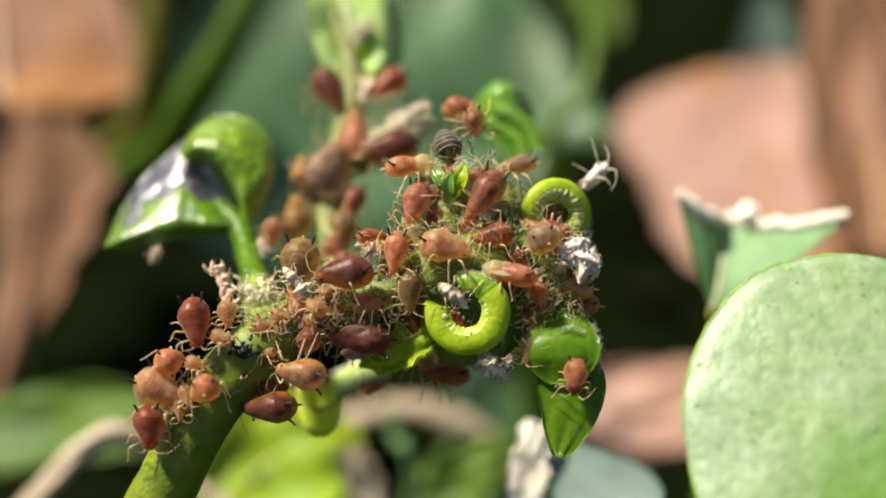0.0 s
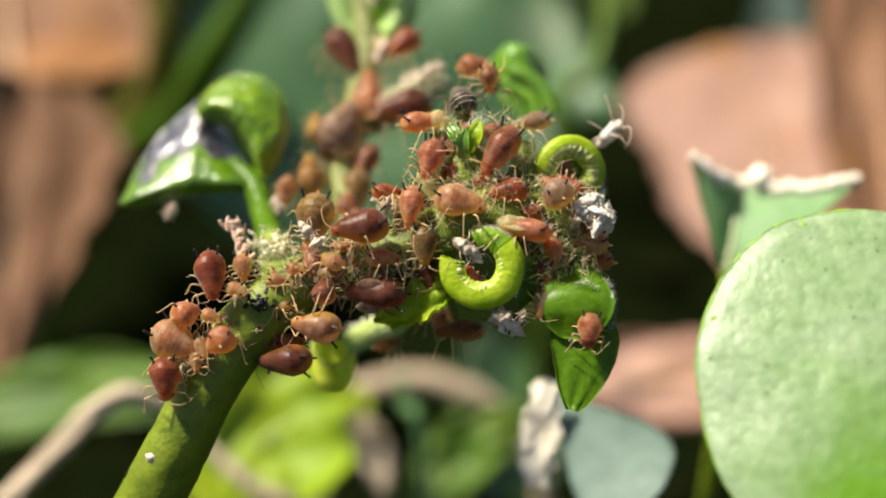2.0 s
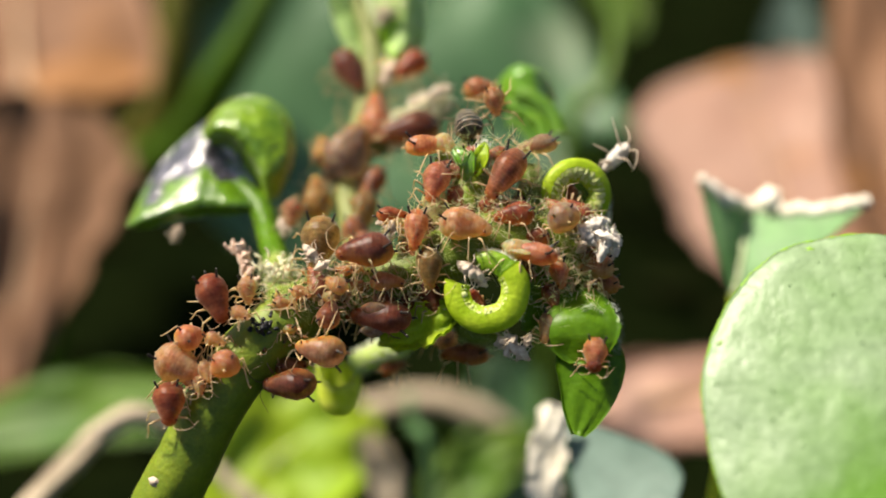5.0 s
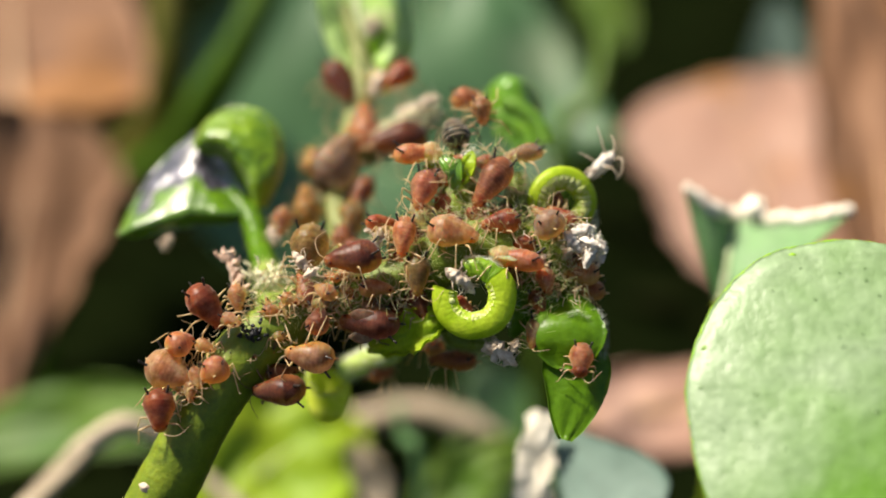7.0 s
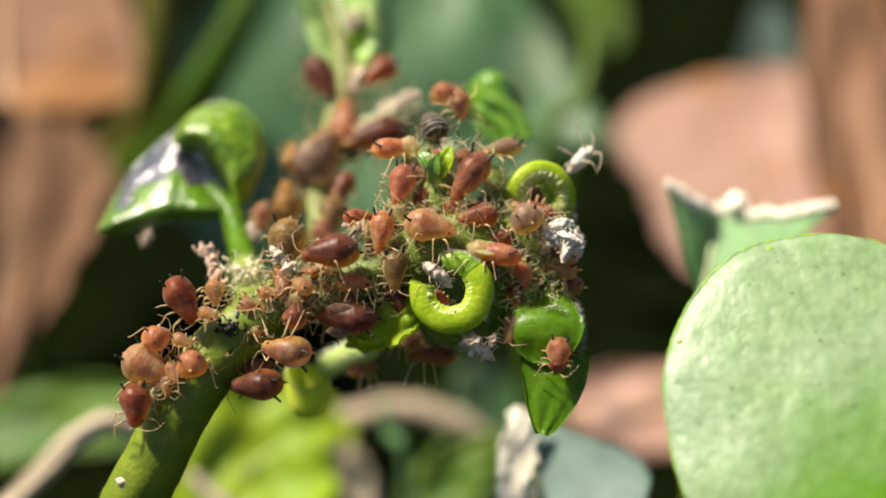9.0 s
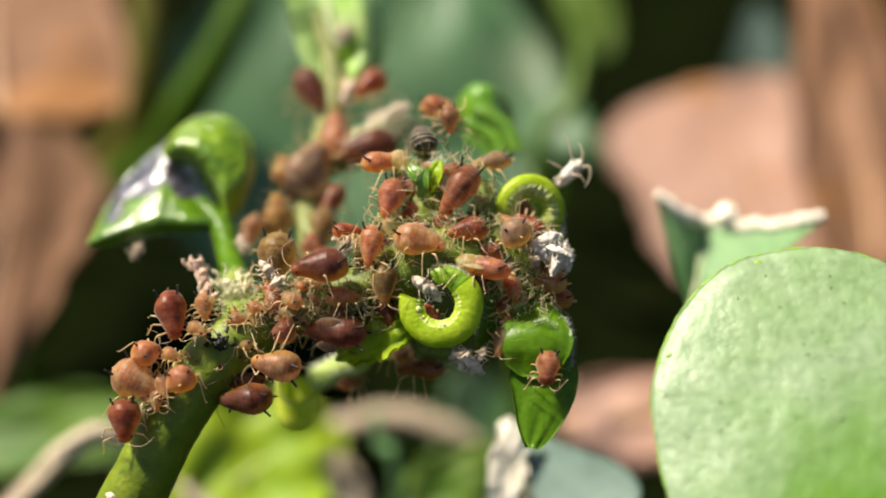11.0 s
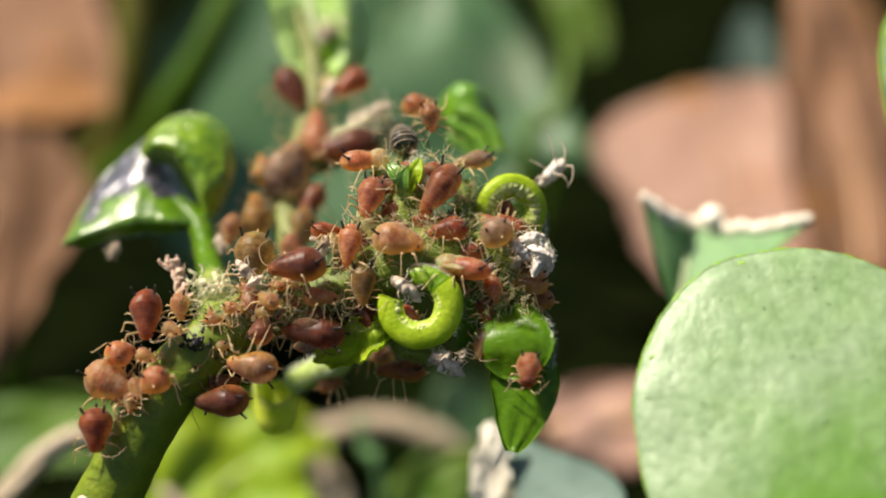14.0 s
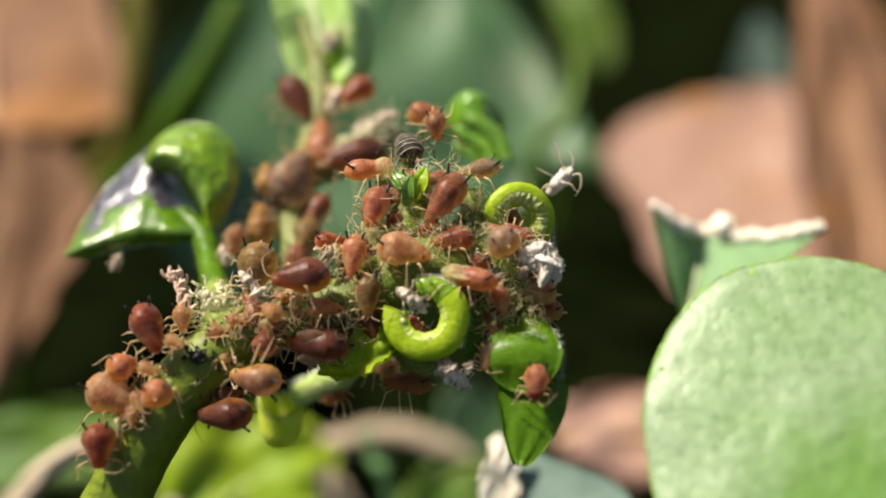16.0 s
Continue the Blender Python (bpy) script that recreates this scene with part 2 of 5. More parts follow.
SKIN, GUT = {}, {}
for key, a, b, spot in (
    ("red", (0.271, 0.067, 0.036), (0.379, 0.135, 0.071), (0.126, 0.034, 0.022)),
    ("dark", (0.137, 0.042, 0.028), (0.229, 0.081, 0.051), (0.067, 0.022, 0.016)),
    ("brown", (0.238, 0.089, 0.052), (0.367, 0.163, 0.095), (0.126, 0.046, 0.028)),
    ("amber", (0.455, 0.235, 0.120), (0.600, 0.400, 0.245), (0.310, 0.128, 0.062)),
    ("orange", (0.440, 0.165, 0.085), (0.560, 0.300, 0.165), (0.290, 0.090, 0.048)),
    ("tan", (0.390, 0.205, 0.115), (0.530, 0.340, 0.210), (0.235, 0.105, 0.056)),
    ("rose", (0.378, 0.123, 0.075), (0.502, 0.242, 0.145), (0.237, 0.063, 0.040)),
    ("olive", (0.255, 0.167, 0.068), (0.372, 0.262, 0.116), (0.157, 0.089, 0.036)),
    ("golden", (0.400, 0.235, 0.075), (0.540, 0.370, 0.150), (0.270, 0.130, 0.045)),
    ("grey", (0.311, 0.211, 0.155), (0.453, 0.344, 0.254), (0.159, 0.104, 0.074)),
    ("black", (0.043, 0.039, 0.028), (0.106, 0.101, 0.070), (0.019, 0.018, 0.014)),
    ("pale", (0.634, 0.482, 0.250), (0.693, 0.696, 0.413), (0.538, 0.358, 0.160)),
):
    # the amber underside colour stands for light that passes through the body
    SKIN[key] = mat("aphid_" + key, tuple(1.05 * u for u in a), tuple(1.35 * u for u in b), 0.32, 0.35, 0.4, sss=0.75, depth=0.0007, gloss=0.55, fine=3, bloom=0.36, spots=spot, spot_size=0.5, spot_at=0.48, spot_soft=0.30, thin=0.45, see={"black": 0.04, "amber": 0.46, "golden": 0.46, "tan": 0.46, "pale": 0.5, "grey": 0.5, "olive": 0.46}.get(key, 0.38), differ=0.12,
                    belly_glow=tuple(min(k * u + v, 0.9) for u, k, v in zip(b, (1.2, 1.25, 0.6), (0.30, 0.13, 0.005))))
    GUT[key] = mat("gut_" + key, tuple(0.6 * u for u in spot), a, 0.3, 0.5, 0.6, sss=0.5, depth=0.0004, gloss=0.2, fine=4, thin=0.3)
LEG = mat("aphid_leg", (0.40, 0.24, 0.115), (0.58, 0.40, 0.21), 0.5, 0.45, 0.0, sss=0.2)
LEG_DARK = mat("aphid_leg_dark", (0.08, 0.05, 0.025), (0.2, 0.13, 0.07), 0.5, 0.45, 0.0)
INK = mat("aphid_black", (0.012, 0.009, 0.008), (0.03, 0.022, 0.018), 0.3, 0.35, 0.0)
EYE = mat("aphid_eye", (0.05, 0.008, 0.006), (0.10, 0.015, 0.01), 0.2, 0.2, 0.0)

# ---- shapes: every shape is (points in mm, faces) ----
V = lambda p: np.array(p, float)


def glide(points, n):
    """n places along a smooth line through the points."""
    p = np.array(points, float)
    p = np.vstack([2 * p[0] - p[1], p, 2 * p[-1] - p[-2]])
    out = []
    for s in np.linspace(0, len(p) - 3 - 1e-6, n):
        i = int(s)
        t = s - i
        a, b, c, d = p[i:i + 4]
        out.append(0.5 * (2 * b + (c - a) * t + (2 * a - 5 * b + 4 * c - d) * t * t + (3 * b - a - 3 * c + d) * t ** 3))
    return np.array(out)


def unit(v):
    return v / (np.linalg.norm(v) + 1e-12)


def frames(path):
    """Along, side and face directions of a line."""
    along = np.gradient(path, axis=0)
    side = unit(np.cross(along[0], (0.13, 0.21, 0.97)))
    out = []
    for a in along:
        a = unit(a)
        side = unit(side - a * side.dot(a))
        out.append((a, side, np.cross(a, side)))
    return out


def tube(points, radii, sides=8, n=None, rough=0.0, seed=0):
    n = n or max(4, 4 * len(points))
    path = glide(points, n)
    r = np.interp(np.linspace(0, 1, n), np.linspace(0, 1, len(radii)), radii)
    rng = np.random.default_rng(seed)
    verts, faces = [], []
    for (a, s, f), p, q in zip(frames(path), path, r):
        for k in range(sides):
            g = 2 * math.pi * k / sides
            verts.append(p + (s * math.cos(g) + f * math.sin(g)) * q * (1 + rough * rng.normal()))
    for i in range(n - 1):
        for k in range(sides):
            k2 = (k + 1) % sides
            faces.append((i * sides + k, i * sides + k2, (i + 1) * sides + k2, (i + 1) * sides + k))
    faces.append(tuple(range(sides))[::-1])
    faces.append(tuple((n - 1) * sides + k for k in range(sides)))
    return np.array(verts), faces


def sheet(fn, nu, nv, thick):
    """A leaf blade: fn(s, t) with s, t in 0..1, given a thickness and a closed edge."""
    g = np.array([[fn(i / (nu - 1), j / (nv - 1)) for j in range(nv)] for i in range(nu)], float)
    nrm = np.cross(np.gradient(g, axis=0), np.gradient(g, axis=1))
    nrm /= np.linalg.norm(nrm, axis=2, keepdims=True) + 1e-9
    top, low = (g + nrm * thick / 2).reshape(-1, 3), (g - nrm * thick / 2).reshape(-1, 3)
    m = nu * nv
    faces = []
    for i in range(nu - 1):
        for j in range(nv - 1):
            a = i * nv + j
            faces.append((a, a + nv, a + nv + 1, a + 1))
            faces.append((m + a, m + a + 1, m + a + nv + 1, m + a + nv))
    ring = [i * nv for i in range(nu)] + [(nu - 1) * nv + j for j in range(1, nv)] + [i * nv + nv - 1 for i in range(nu - 2, -1, -1)] + [j for j in range(nv - 2, 0, -1)]
    for a, b in zip(ring, ring[1:] + ring[:1]):
        faces.append((a, m + a, m + b, b)[::-1])
    return np.vstack([top, low]), faces


def merge(shapes):
    verts, faces, k = [], [], 0
    for v, f in shapes:
        verts.append(v)
        faces += [tuple(i + k for i in q) for q in f]
        k += len(v)
    return np.vstack(verts), faces


def lump(centre, size, seed=0, rough=0.0, nu=14, nv=10):
    """A rounded, uneven body."""
    verts, faces = [], []
    off = Vector((seed * 7.3, seed * 3.1, seed * 1.7))
    for j in range(nv + 1):
        for i in range(nu):
            a, b = 2 * math.pi * i / nu, math.pi * j / nv
            d = Vector((math.sin(b) * math.cos(a), math.sin(b) * math.sin(a), math.cos(b)))
            k = 1 + rough * noise.noise(d * 2.2 + off) * 2
            verts.append(V(centre) + V(d) * V(size) * k)
    for j in range(nv):
        for i in range(nu):
            faces.append((j * nu + i, (j + 1) * nu + i, (j + 1) * nu + (i + 1) % nu, j * nu + (i + 1) % nu))
    return np.array(verts), faces


def hairs(path_points, radii, count, length, seed, thin=0.012, around=None):
    """Fine hairs that stand on a stem."""
    rng = np.random.default_rng(seed)
    path = glide(path_points, 60)
    fr = frames(path)
    r = np.interp(np.linspace(0, 1, 60), np.linspace(0, 1, len(radii)), radii)
    verts, faces = [], []
    for _ in range(count):
        i = rng.integers(0, 60)
        a, s, f = fr[i]
        g = rng.uniform(0, 2 * math.pi)
        out = s * math.cos(g) + f * math.sin(g)
        root = path[i] + out * r[i] * 0.96 + a * rng.uniform(-0.12, 0.12)
        way = unit(out + a * rng.normal(0, 0.5) + np.cross(a, out) * rng.normal(0, 0.5))
        tip = root + way * length * rng.uniform(0.5, 1.4)
        e1 = unit(np.cross(way, (0.3, 0.5, 0.8)))
        e2 = np.cross(way, e1)
        k = len(verts)
        verts += [root + e1 * thin, root - e1 * thin * 0.5 + e2 * thin * 0.87, root - e1 * thin * 0.5 - e2 * thin * 0.87, tip]
        faces += [(k, k + 1, k + 3), (k + 1, k + 2, k + 3), (k + 2, k, k + 3)]
    return np.array(verts), faces


def wire(shape, name, material, smooth=True):
    v, f = shape
    me = bpy.data.meshes.new(name)
    me.from_pydata([tuple(p) for p in v * 0.001], [], f)
    me.materials.append(material)
    me.polygons.foreach_set("use_smooth", [smooth] * len(me.polygons))
    me.update()
    return me


BASE = {}


def thing(name, base, label, category, group="", turn=None, kind=""):
    """A thing's Empty at its base, in plant millimetres."""
    e = new(name)
    e.empty_display_size = 0.001
    e.matrix_world = TILT @ Matrix.Translation(Vector(base_m(base))) @ (turn or Matrix())
    BASE[e.name] = V((0, 0, 0)) if turn is not None else V(local(base))
    return tagged(e, label, category, group, kind)


def local(p):
    return (p[0], p[1], -p[2])


def base_m(p):
    return (p[0] * 0.001, p[1] * 0.001, -p[2] * 0.001)


def part(name, shape, material, parent, label="", kind="", smooth=True):
    """One mesh under a thing or under a part."""
    v, f = shape
    top = parent
    while top.parent:
        top = top.parent
    ob = new(name, wire((v - BASE[top.name], f), name, material, smooth))
    ob.parent = parent
    return tagged(ob, label, kind=kind)


def L(*points):
    """Points (u, v, w) as places in the plant's space."""
    return [local(p) for p in points]


def drop(p, lean=0.0):
    """The point of the ground straight below p, moved by lean to the side."""
    h = 50 + 0.866 * p[1] - 0.5 * p[2]
    return (p[0] + lean, p[1] - 0.866 * h, p[2] + 0.5 * h)


def oval(t, full=0.5, p=0.8):
    """Half-width of a leaf along its rib."""
    s = t ** (math.log(0.5) / math.log(full))
    return max(math.sin(math.pi * s), 0.0) ** p


def blade(rib, width, face, cup=0.0, full=0.45, p=0.75, wave=0.0, seed=0, thick=0.12, nu=26, nv=15, base=0.0, crease=0.0, span=(-1, 1), along=(0, 1), lift=0.0, ragged=0.05):
    """A leaf along a rib, face: the way its upper side looks; cup: radians by which the halves bend to that side."""
    path = glide(rib, nu)
    al = np.gradient(path, axis=0)
    face = V(face)

    def fn(s, t):
        s = along[0] + (along[1] - along[0]) * s
        q = min(s * (nu - 1), nu - 1.001)
        i, q = int(q), q - int(q)
        at = path[i] * (1 - q) + path[i + 1] * q
        a = unit(al[i] * (1 - q) + al[i + 1] * q)
        n = unit(face - a * face.dot(a))
        side = np.cross(a, n)
        w = max(width * oval(0.02 + 0.96 * s, full, p), base * width * (1 - s)) 
        x = span[0] + (span[1] - span[0]) * t
        edge = 1 + ragged * (noise.noise(Vector((s * 9, x * 2, seed * 3.7))) + 0.6 * noise.noise(Vector((s * 27, x * 2, seed * 1.7)))) 
        if abs(cup) > 1e-3:
            q = abs(x) * cup
            dx, dn = math.sin(q) / cup * (1 if x > 0 else -1), (1 - math.cos(q)) / cup
        else:
            dx, dn = x, 0
        rip = wave * noise.noise(Vector((s * 3.1, x * 2.3, seed * 5.1)))
        return at + side * dx * w * edge + n * (dn * w + rip + crease * abs(x) * w + lift)

    return sheet(fn, nu, nv, thick)


def loft(edge_a, edge_b, height, thick=0.13, nu=44, nv=26, along=(0, 1), across=(0, 1), lift=0.0, wave=0.0, seed=0, ragged=0.0):
    """A leaf between two edges; height lists how far the surface stands towards the lens from edge to edge."""
    a, b = glide(L(*edge_a), 60), glide(L(*edge_b), 60)
    grid = np.linspace(0, 1, 60)
    stops = np.linspace(0, 1, len(height))
    smooth = glide([(q, h, 0) for q, h in zip(stops, height)], 80)

    def fn(s, t):
        s = along[0] + (along[1] - along[0]) * s
        t = across[0] + (across[1] - across[0]) * t
        if ragged:
            s += ragged * noise.noise(Vector((t * 9, s * 3, seed)))
            t += ragged * noise.noise(Vector((s * 11, t * 3, seed + 7)))
        p = V([np.interp(s, grid, a[:, k]) for k in range(3)])
        q = V([np.interp(s, grid, b[:, k]) for k in range(3)])
        z = np.interp(t, smooth[:, 0], smooth[:, 1]) * min(1, 4 * s + 0.3, 4 * (1 - s) + 0.3)
        bump = noise.noise(Vector((s * 5, t * 3, seed))) + 0.5 * noise.noise(Vector((s * 14, t * 8, seed)))
        return p + (q - p) * t + V((0, 0, z + wave * bump + lift))

    return sheet(fn, nu, nv, thick)


def disc(s, t):
    """Radius and angle on a disc of a place in the unit square."""
    p, q = 2 * s - 1, 2 * t - 1
    x, y = p * math.sqrt(1 - q * q / 2), q * math.sqrt(1 - p * p / 2)
    return math.hypot(x, y), math.atan2(y, x)


def shell(centre, rx, ry, rz, turn, tilt, point=0.0, seed=0, wave=0.08, inner=0.0, arc=(0, 360), lift=0.0, thick=0.14, nu=22, nv=60):
    """A domed leaf lobe with its rim bent back; point draws one end out to a tip."""
    R = Euler((radians(tilt[0]), radians(tilt[1]), radians(turn))).to_matrix()
    c = V(local(centre))

    whole = arc == (0, 360) and inner == 0

    def fn(s, t):
        if whole:
            r, a = disc(s, t)
        else:
            r, a = inner + (1 - inner) * s, radians(arc[0] + (arc[1] - arc[0]) * t)
        k = 1 + point * max(math.cos(a), 0) ** 6 - 0.25 * point * abs(math.sin(2 * a))
        k *= 1 + 0.04 * noise.noise(Vector((math.cos(a) * 2, math.sin(a) * 2, seed)))
        z = rz * (math.sqrt(max(1 - (0.97 * r) ** 2, 0)) - 0.3) + lift
        x, y = rx * r * k * math.cos(a), ry * r * k * math.sin(a)
        z += wave * noise.noise(Vector((x * 1.6, y * 1.6, seed * 2.3))) * 2 + 0.5 * wave * noise.noise(Vector((x * 4, y * 4, seed)))
        return c + V(R @ Vector((x, y, z)))

    return sheet(fn, 36, 36, thick) if whole else sheet(fn, nu, nv, thick)


def rolled(centre, major, minor, a0, a1, m0, m1, flare=0.0, thick=0.12, tilt=(0, 0), nu=90, nv=18, seed=0, taper=0.0, flat=0.6, frill=0.05, part_of=(0.0, 1.0), lift=0.0):
    """A leaf rolled up into a hook: a strip round a centre from angle a0 to a1 whose section bends from m0 to m1 (degrees)."""
    rx, ry = (Matrix.Rotation(radians(tilt[0]), 3, "X"), Matrix.Rotation(radians(tilt[1]), 3, "Y"))
    c = V(local(centre))

    def fn(s, t):
        a = radians(a0 + (a1 - a0) * s)
        t = part_of[0] + (part_of[1] - part_of[0]) * t
        b = radians(m0 + (m1 - m0) * t)
        k = 1 - taper * s
        r = minor * k * (1 + 0.10 * noise.noise(Vector((s * 7, t * 3, seed))))
        big = major * (1 + flare * s) * (1 + 0.03 * noise.noise(Vector((s * 4, 3, seed))))
        d = big + r * math.cos(b)
        wrinkle = frill * max(t - 0.45, 0) * (0.12 * math.sin(a * 31 + 4 * noise.noise(Vector((a * 3, 1, seed)))) + 1.8 * noise.noise(Vector((a * 11, t * 5, seed))) + noise.noise(Vector((a * 30, t * 14, seed))))
        p = Vector(((d + wrinkle * 0.5) * math.cos(a), (d + wrinkle * 0.5) * math.sin(a), flat * r * math.sin(b) + wrinkle + lift))
        return c + V(ry @ (rx @ p))

    return fn, sheet(fn, nu, nv, thick)


def crust(fn, edge, count, size, seed):
    """Crumbly grains along one margin of a rolled leaf."""
    rng = np.random.default_rng(seed)
    bits = []
    for k in range(count):
        s = (k + rng.uniform(0, 1)) / count
        bits.append(lump(fn(min(s, 1), rng.uniform(*edge)) + rng.normal(0, size * 0.35, 3), rng.uniform(0.5, 1.1, 3) * size, seed + k, 0.25, 7, 5))
    return merge(bits)


# ---- ground ----
def ground():
    steps = sorted({s * d for s in (-1, 1) for d in [0.004 * i for i in range(60)] + [0.25 * 1.5 ** i for i in range(20)]})
    n = len(steps)
    v, f = [], []
    for y in steps:
        for x in steps:
            near = math.exp(-(x * x + y * y) / 0.06)
            z = near * (0.004 * noise.noise(Vector((x * 40, y * 40, 0))) + 0.002 * noise.noise(Vector((x * 140, y * 140, 3)))) - 0.002
            v.append((x, y + 0.08, z))
    for j in range(n - 1):
        for i in range(n - 1):
            f.append((j * n + i, j * n + i + 1, (j + 1) * n + i + 1, (j + 1) * n + i))
    me = bpy.data.meshes.new("ground")
    me.from_pydata(v, [], f)
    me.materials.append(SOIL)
    me.polygons.foreach_set("use_smooth", [True] * len(me.polygons))
    tagged(new("ground", me), "humus ground under the leaf litter, its deep shade in the colour", "ground", kind="structure")
    rng = np.random.default_rng(5)
    bits = [lump((rng.uniform(-110, 110), rng.uniform(20, 240), 0.3), (rng.uniform(1, 4), rng.uniform(0.6, 2), rng.uniform(0.4, 1.0)), k, 0.3, 8, 5) for k in range(420)]
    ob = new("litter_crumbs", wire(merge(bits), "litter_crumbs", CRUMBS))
    tagged(ob, "small crumbs of rotted leaf litter on the soil, coloured as dark as shade", "leaf litter", kind="stuff")


ground()


# ---- leaves of the background ----
def leaf_thing(name, label, rib, width, face, material, stalk=None, rib_mat=None, rib_r=0.3, stalk_mat=None, stalk_r=0.6, **shape):
    foot = drop(rib[0]) if stalk is None else stalk
    e = thing(name, foot, label, "leaf")
    body = part("blade", blade(L(*rib), width, face, **shape), material, e)
    if rib_mat:
        path = glide(L(*rib), 12)
        n = unit(V(face))
        part("midrib", tube([p + n * 0.06 for p in path[:-1]], [rib_r, rib_r * 0.3], 8, 30), rib_mat, body, "raised midrib")
    if stalk_mat:
        mid = (0.5 * (rib[0][0] + foot[0]) + 2, 0.5 * (rib[0][1] + foot[1]), 0.5 * (rib[0][2] + foot[2]))
        part("petiole", tube(L(foot, mid, rib[0]), [stalk_r * 1.2, stalk_r], 8), stalk_mat, e)
    return e


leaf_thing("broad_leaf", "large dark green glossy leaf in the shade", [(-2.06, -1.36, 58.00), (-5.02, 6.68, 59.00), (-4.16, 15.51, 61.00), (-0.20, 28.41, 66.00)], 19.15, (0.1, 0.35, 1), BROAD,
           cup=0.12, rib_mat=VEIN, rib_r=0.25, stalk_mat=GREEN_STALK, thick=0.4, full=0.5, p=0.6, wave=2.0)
leaf_thing("fallen_leaf", "tan dead leaf lying folded on the litter", [(-33.30, -13.70, 44.00), (-33.60, -8.32, 47.00), (-34.20, -1.70, 51.00), (-34.40, 5.05, 55.00), (-34.50, 11.54, 58.00)], 6.6, (0.6, 0.3, 1), WARM_DEAD, rib_mat=DEAD_RIB, rib_r=0.2,
           cup=0.25, full=0.76, thick=0.5, p=0.48, wave=1.6, seed=2, ragged=0.14, nu=40)
leaf_thing("fallen_leaf", "tan dead leaf with a rolled rim in the sun", [(-36.50, 10.80, 58.50), (-38.25, 14.20, 62.00), (-41.68, 21.05, 70.00), (-46.69, 32.58, 82.00)], 12.2, (0.1, 0.6, 1), WARM_DEAD, rib_mat=DEAD_RIB, rib_r=0.7, stalk=drop((-38.48, 5.31, 60.00)),
           cup=-0.2, thick=0.5, p=0.1, wave=1.2, seed=4, ragged=0.14, nu=40)
leaf_thing("fallen_leaf", "pinkish tan dead leaf with a curled edge on the litter", [(26.89, -8.41, 48.00), (26.41, -0.86, 54.00), (26.13, 5.79, 60.00), (25.62, 12.20, 66.00), (25.09, 16.85, 70.00)], 10.80, (-0.15, 0.4, 1), DEAD, rib_mat=DEAD_RIB, rib_r=0.2,
           cup=-0.25, full=0.72, thick=0.5, p=0.42, wave=1.6, seed=6, ragged=0.2, nu=44)
leaf_thing("fallen_leaf", "long tan dead leaf leaning over the litter", [(35.06, -0.85, 53.00), (35.71, 8.96, 58.00), (36.74, 17.29, 63.00), (37.59, 27.88, 70.00)], 5.6, (0.2, 0.3, 1), WARM_DEAD, rib_mat=DEAD_RIB, rib_r=0.2, stalk=drop((35.06, -0.85, 53.00)),
           cup=-0.3, thick=0.5, p=0.25, wave=2.0, seed=8, ragged=0.14, nu=40)
leaf_thing("fallen_leaf", "pinkish tan dead leaf flat on the soil", [(9.77, -12.70, 50.00), (15.27, -12.40, 52.00), (23.26, -11.90, 54.00), (34.20, -11.57, 57.00)], 4.4, (-0.1, 0.9, 1), DEAD, rib_mat=DEAD_RIB, rib_r=0.7, stalk=drop((9.77, -12.70, 50.00)),
           cup=-0.25, thick=0.5, p=0.35, wave=2.0, seed=9, ragged=0.14, nu=40)
leaf_thing("far_leaf", "dull bluish green leaf in the shade", [(31.25, 11.86, 78.00), (31.66, 16.22, 77.00), (32.22, 21.24, 77.00), (32.27, 25.91, 78.00)], 2.90, (-0.2, 0.4, 1), BLUE_FAR, cup=0.3, stalk_mat=GREEN_STALK, thick=0.3)
leaf_thing("low_leaf", "green leaf with a pale dry margin", [(-38.87, -14.97, 42.00), (-29.08, -12.69, 40.00), (-22.74, -11.56, 38.00), (-16.67, -11.71, 36.00)], 3.05, (0.1, 0.6, 1), LOW_LEAF, cup=0.3, stalk_mat=GREEN_STALK, thick=0.3, wave=1.0, p=0.5)
leaf_thing("low_leaf", "dim olive green leaf near the ground", [(-3.08, -19.05, 36.00), (-0.15, -16.12, 36.00), (2.06, -14.28, 36.00), (4.68, -12.97, 37.00)], 2.28, (0.1, 0.5, 1), LOW_LEAF, cup=0.3, stalk_mat=GREEN_STALK, thick=0.3, wave=1.0, p=0.5)
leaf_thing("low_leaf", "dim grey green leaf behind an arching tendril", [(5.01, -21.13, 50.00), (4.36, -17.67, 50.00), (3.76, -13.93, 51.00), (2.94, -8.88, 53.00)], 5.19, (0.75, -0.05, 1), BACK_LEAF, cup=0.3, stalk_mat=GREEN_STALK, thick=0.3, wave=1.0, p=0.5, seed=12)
leaf_thing("low_leaf", "bright yellow green leaf near the ground", [(-14.58, -18.54, 31.00), (-11.83, -14.07, 31.00), (-9.20, -12.16, 32.00), (-6.58, -10.34, 34.00)], 5.23, (0.1, 0.5, 1), LOW_LIME, cup=0.3, rib_mat=VEIN, rib_r=0.14, stalk_mat=GREEN_STALK, thick=0.3, wave=1.5, p=0.5)


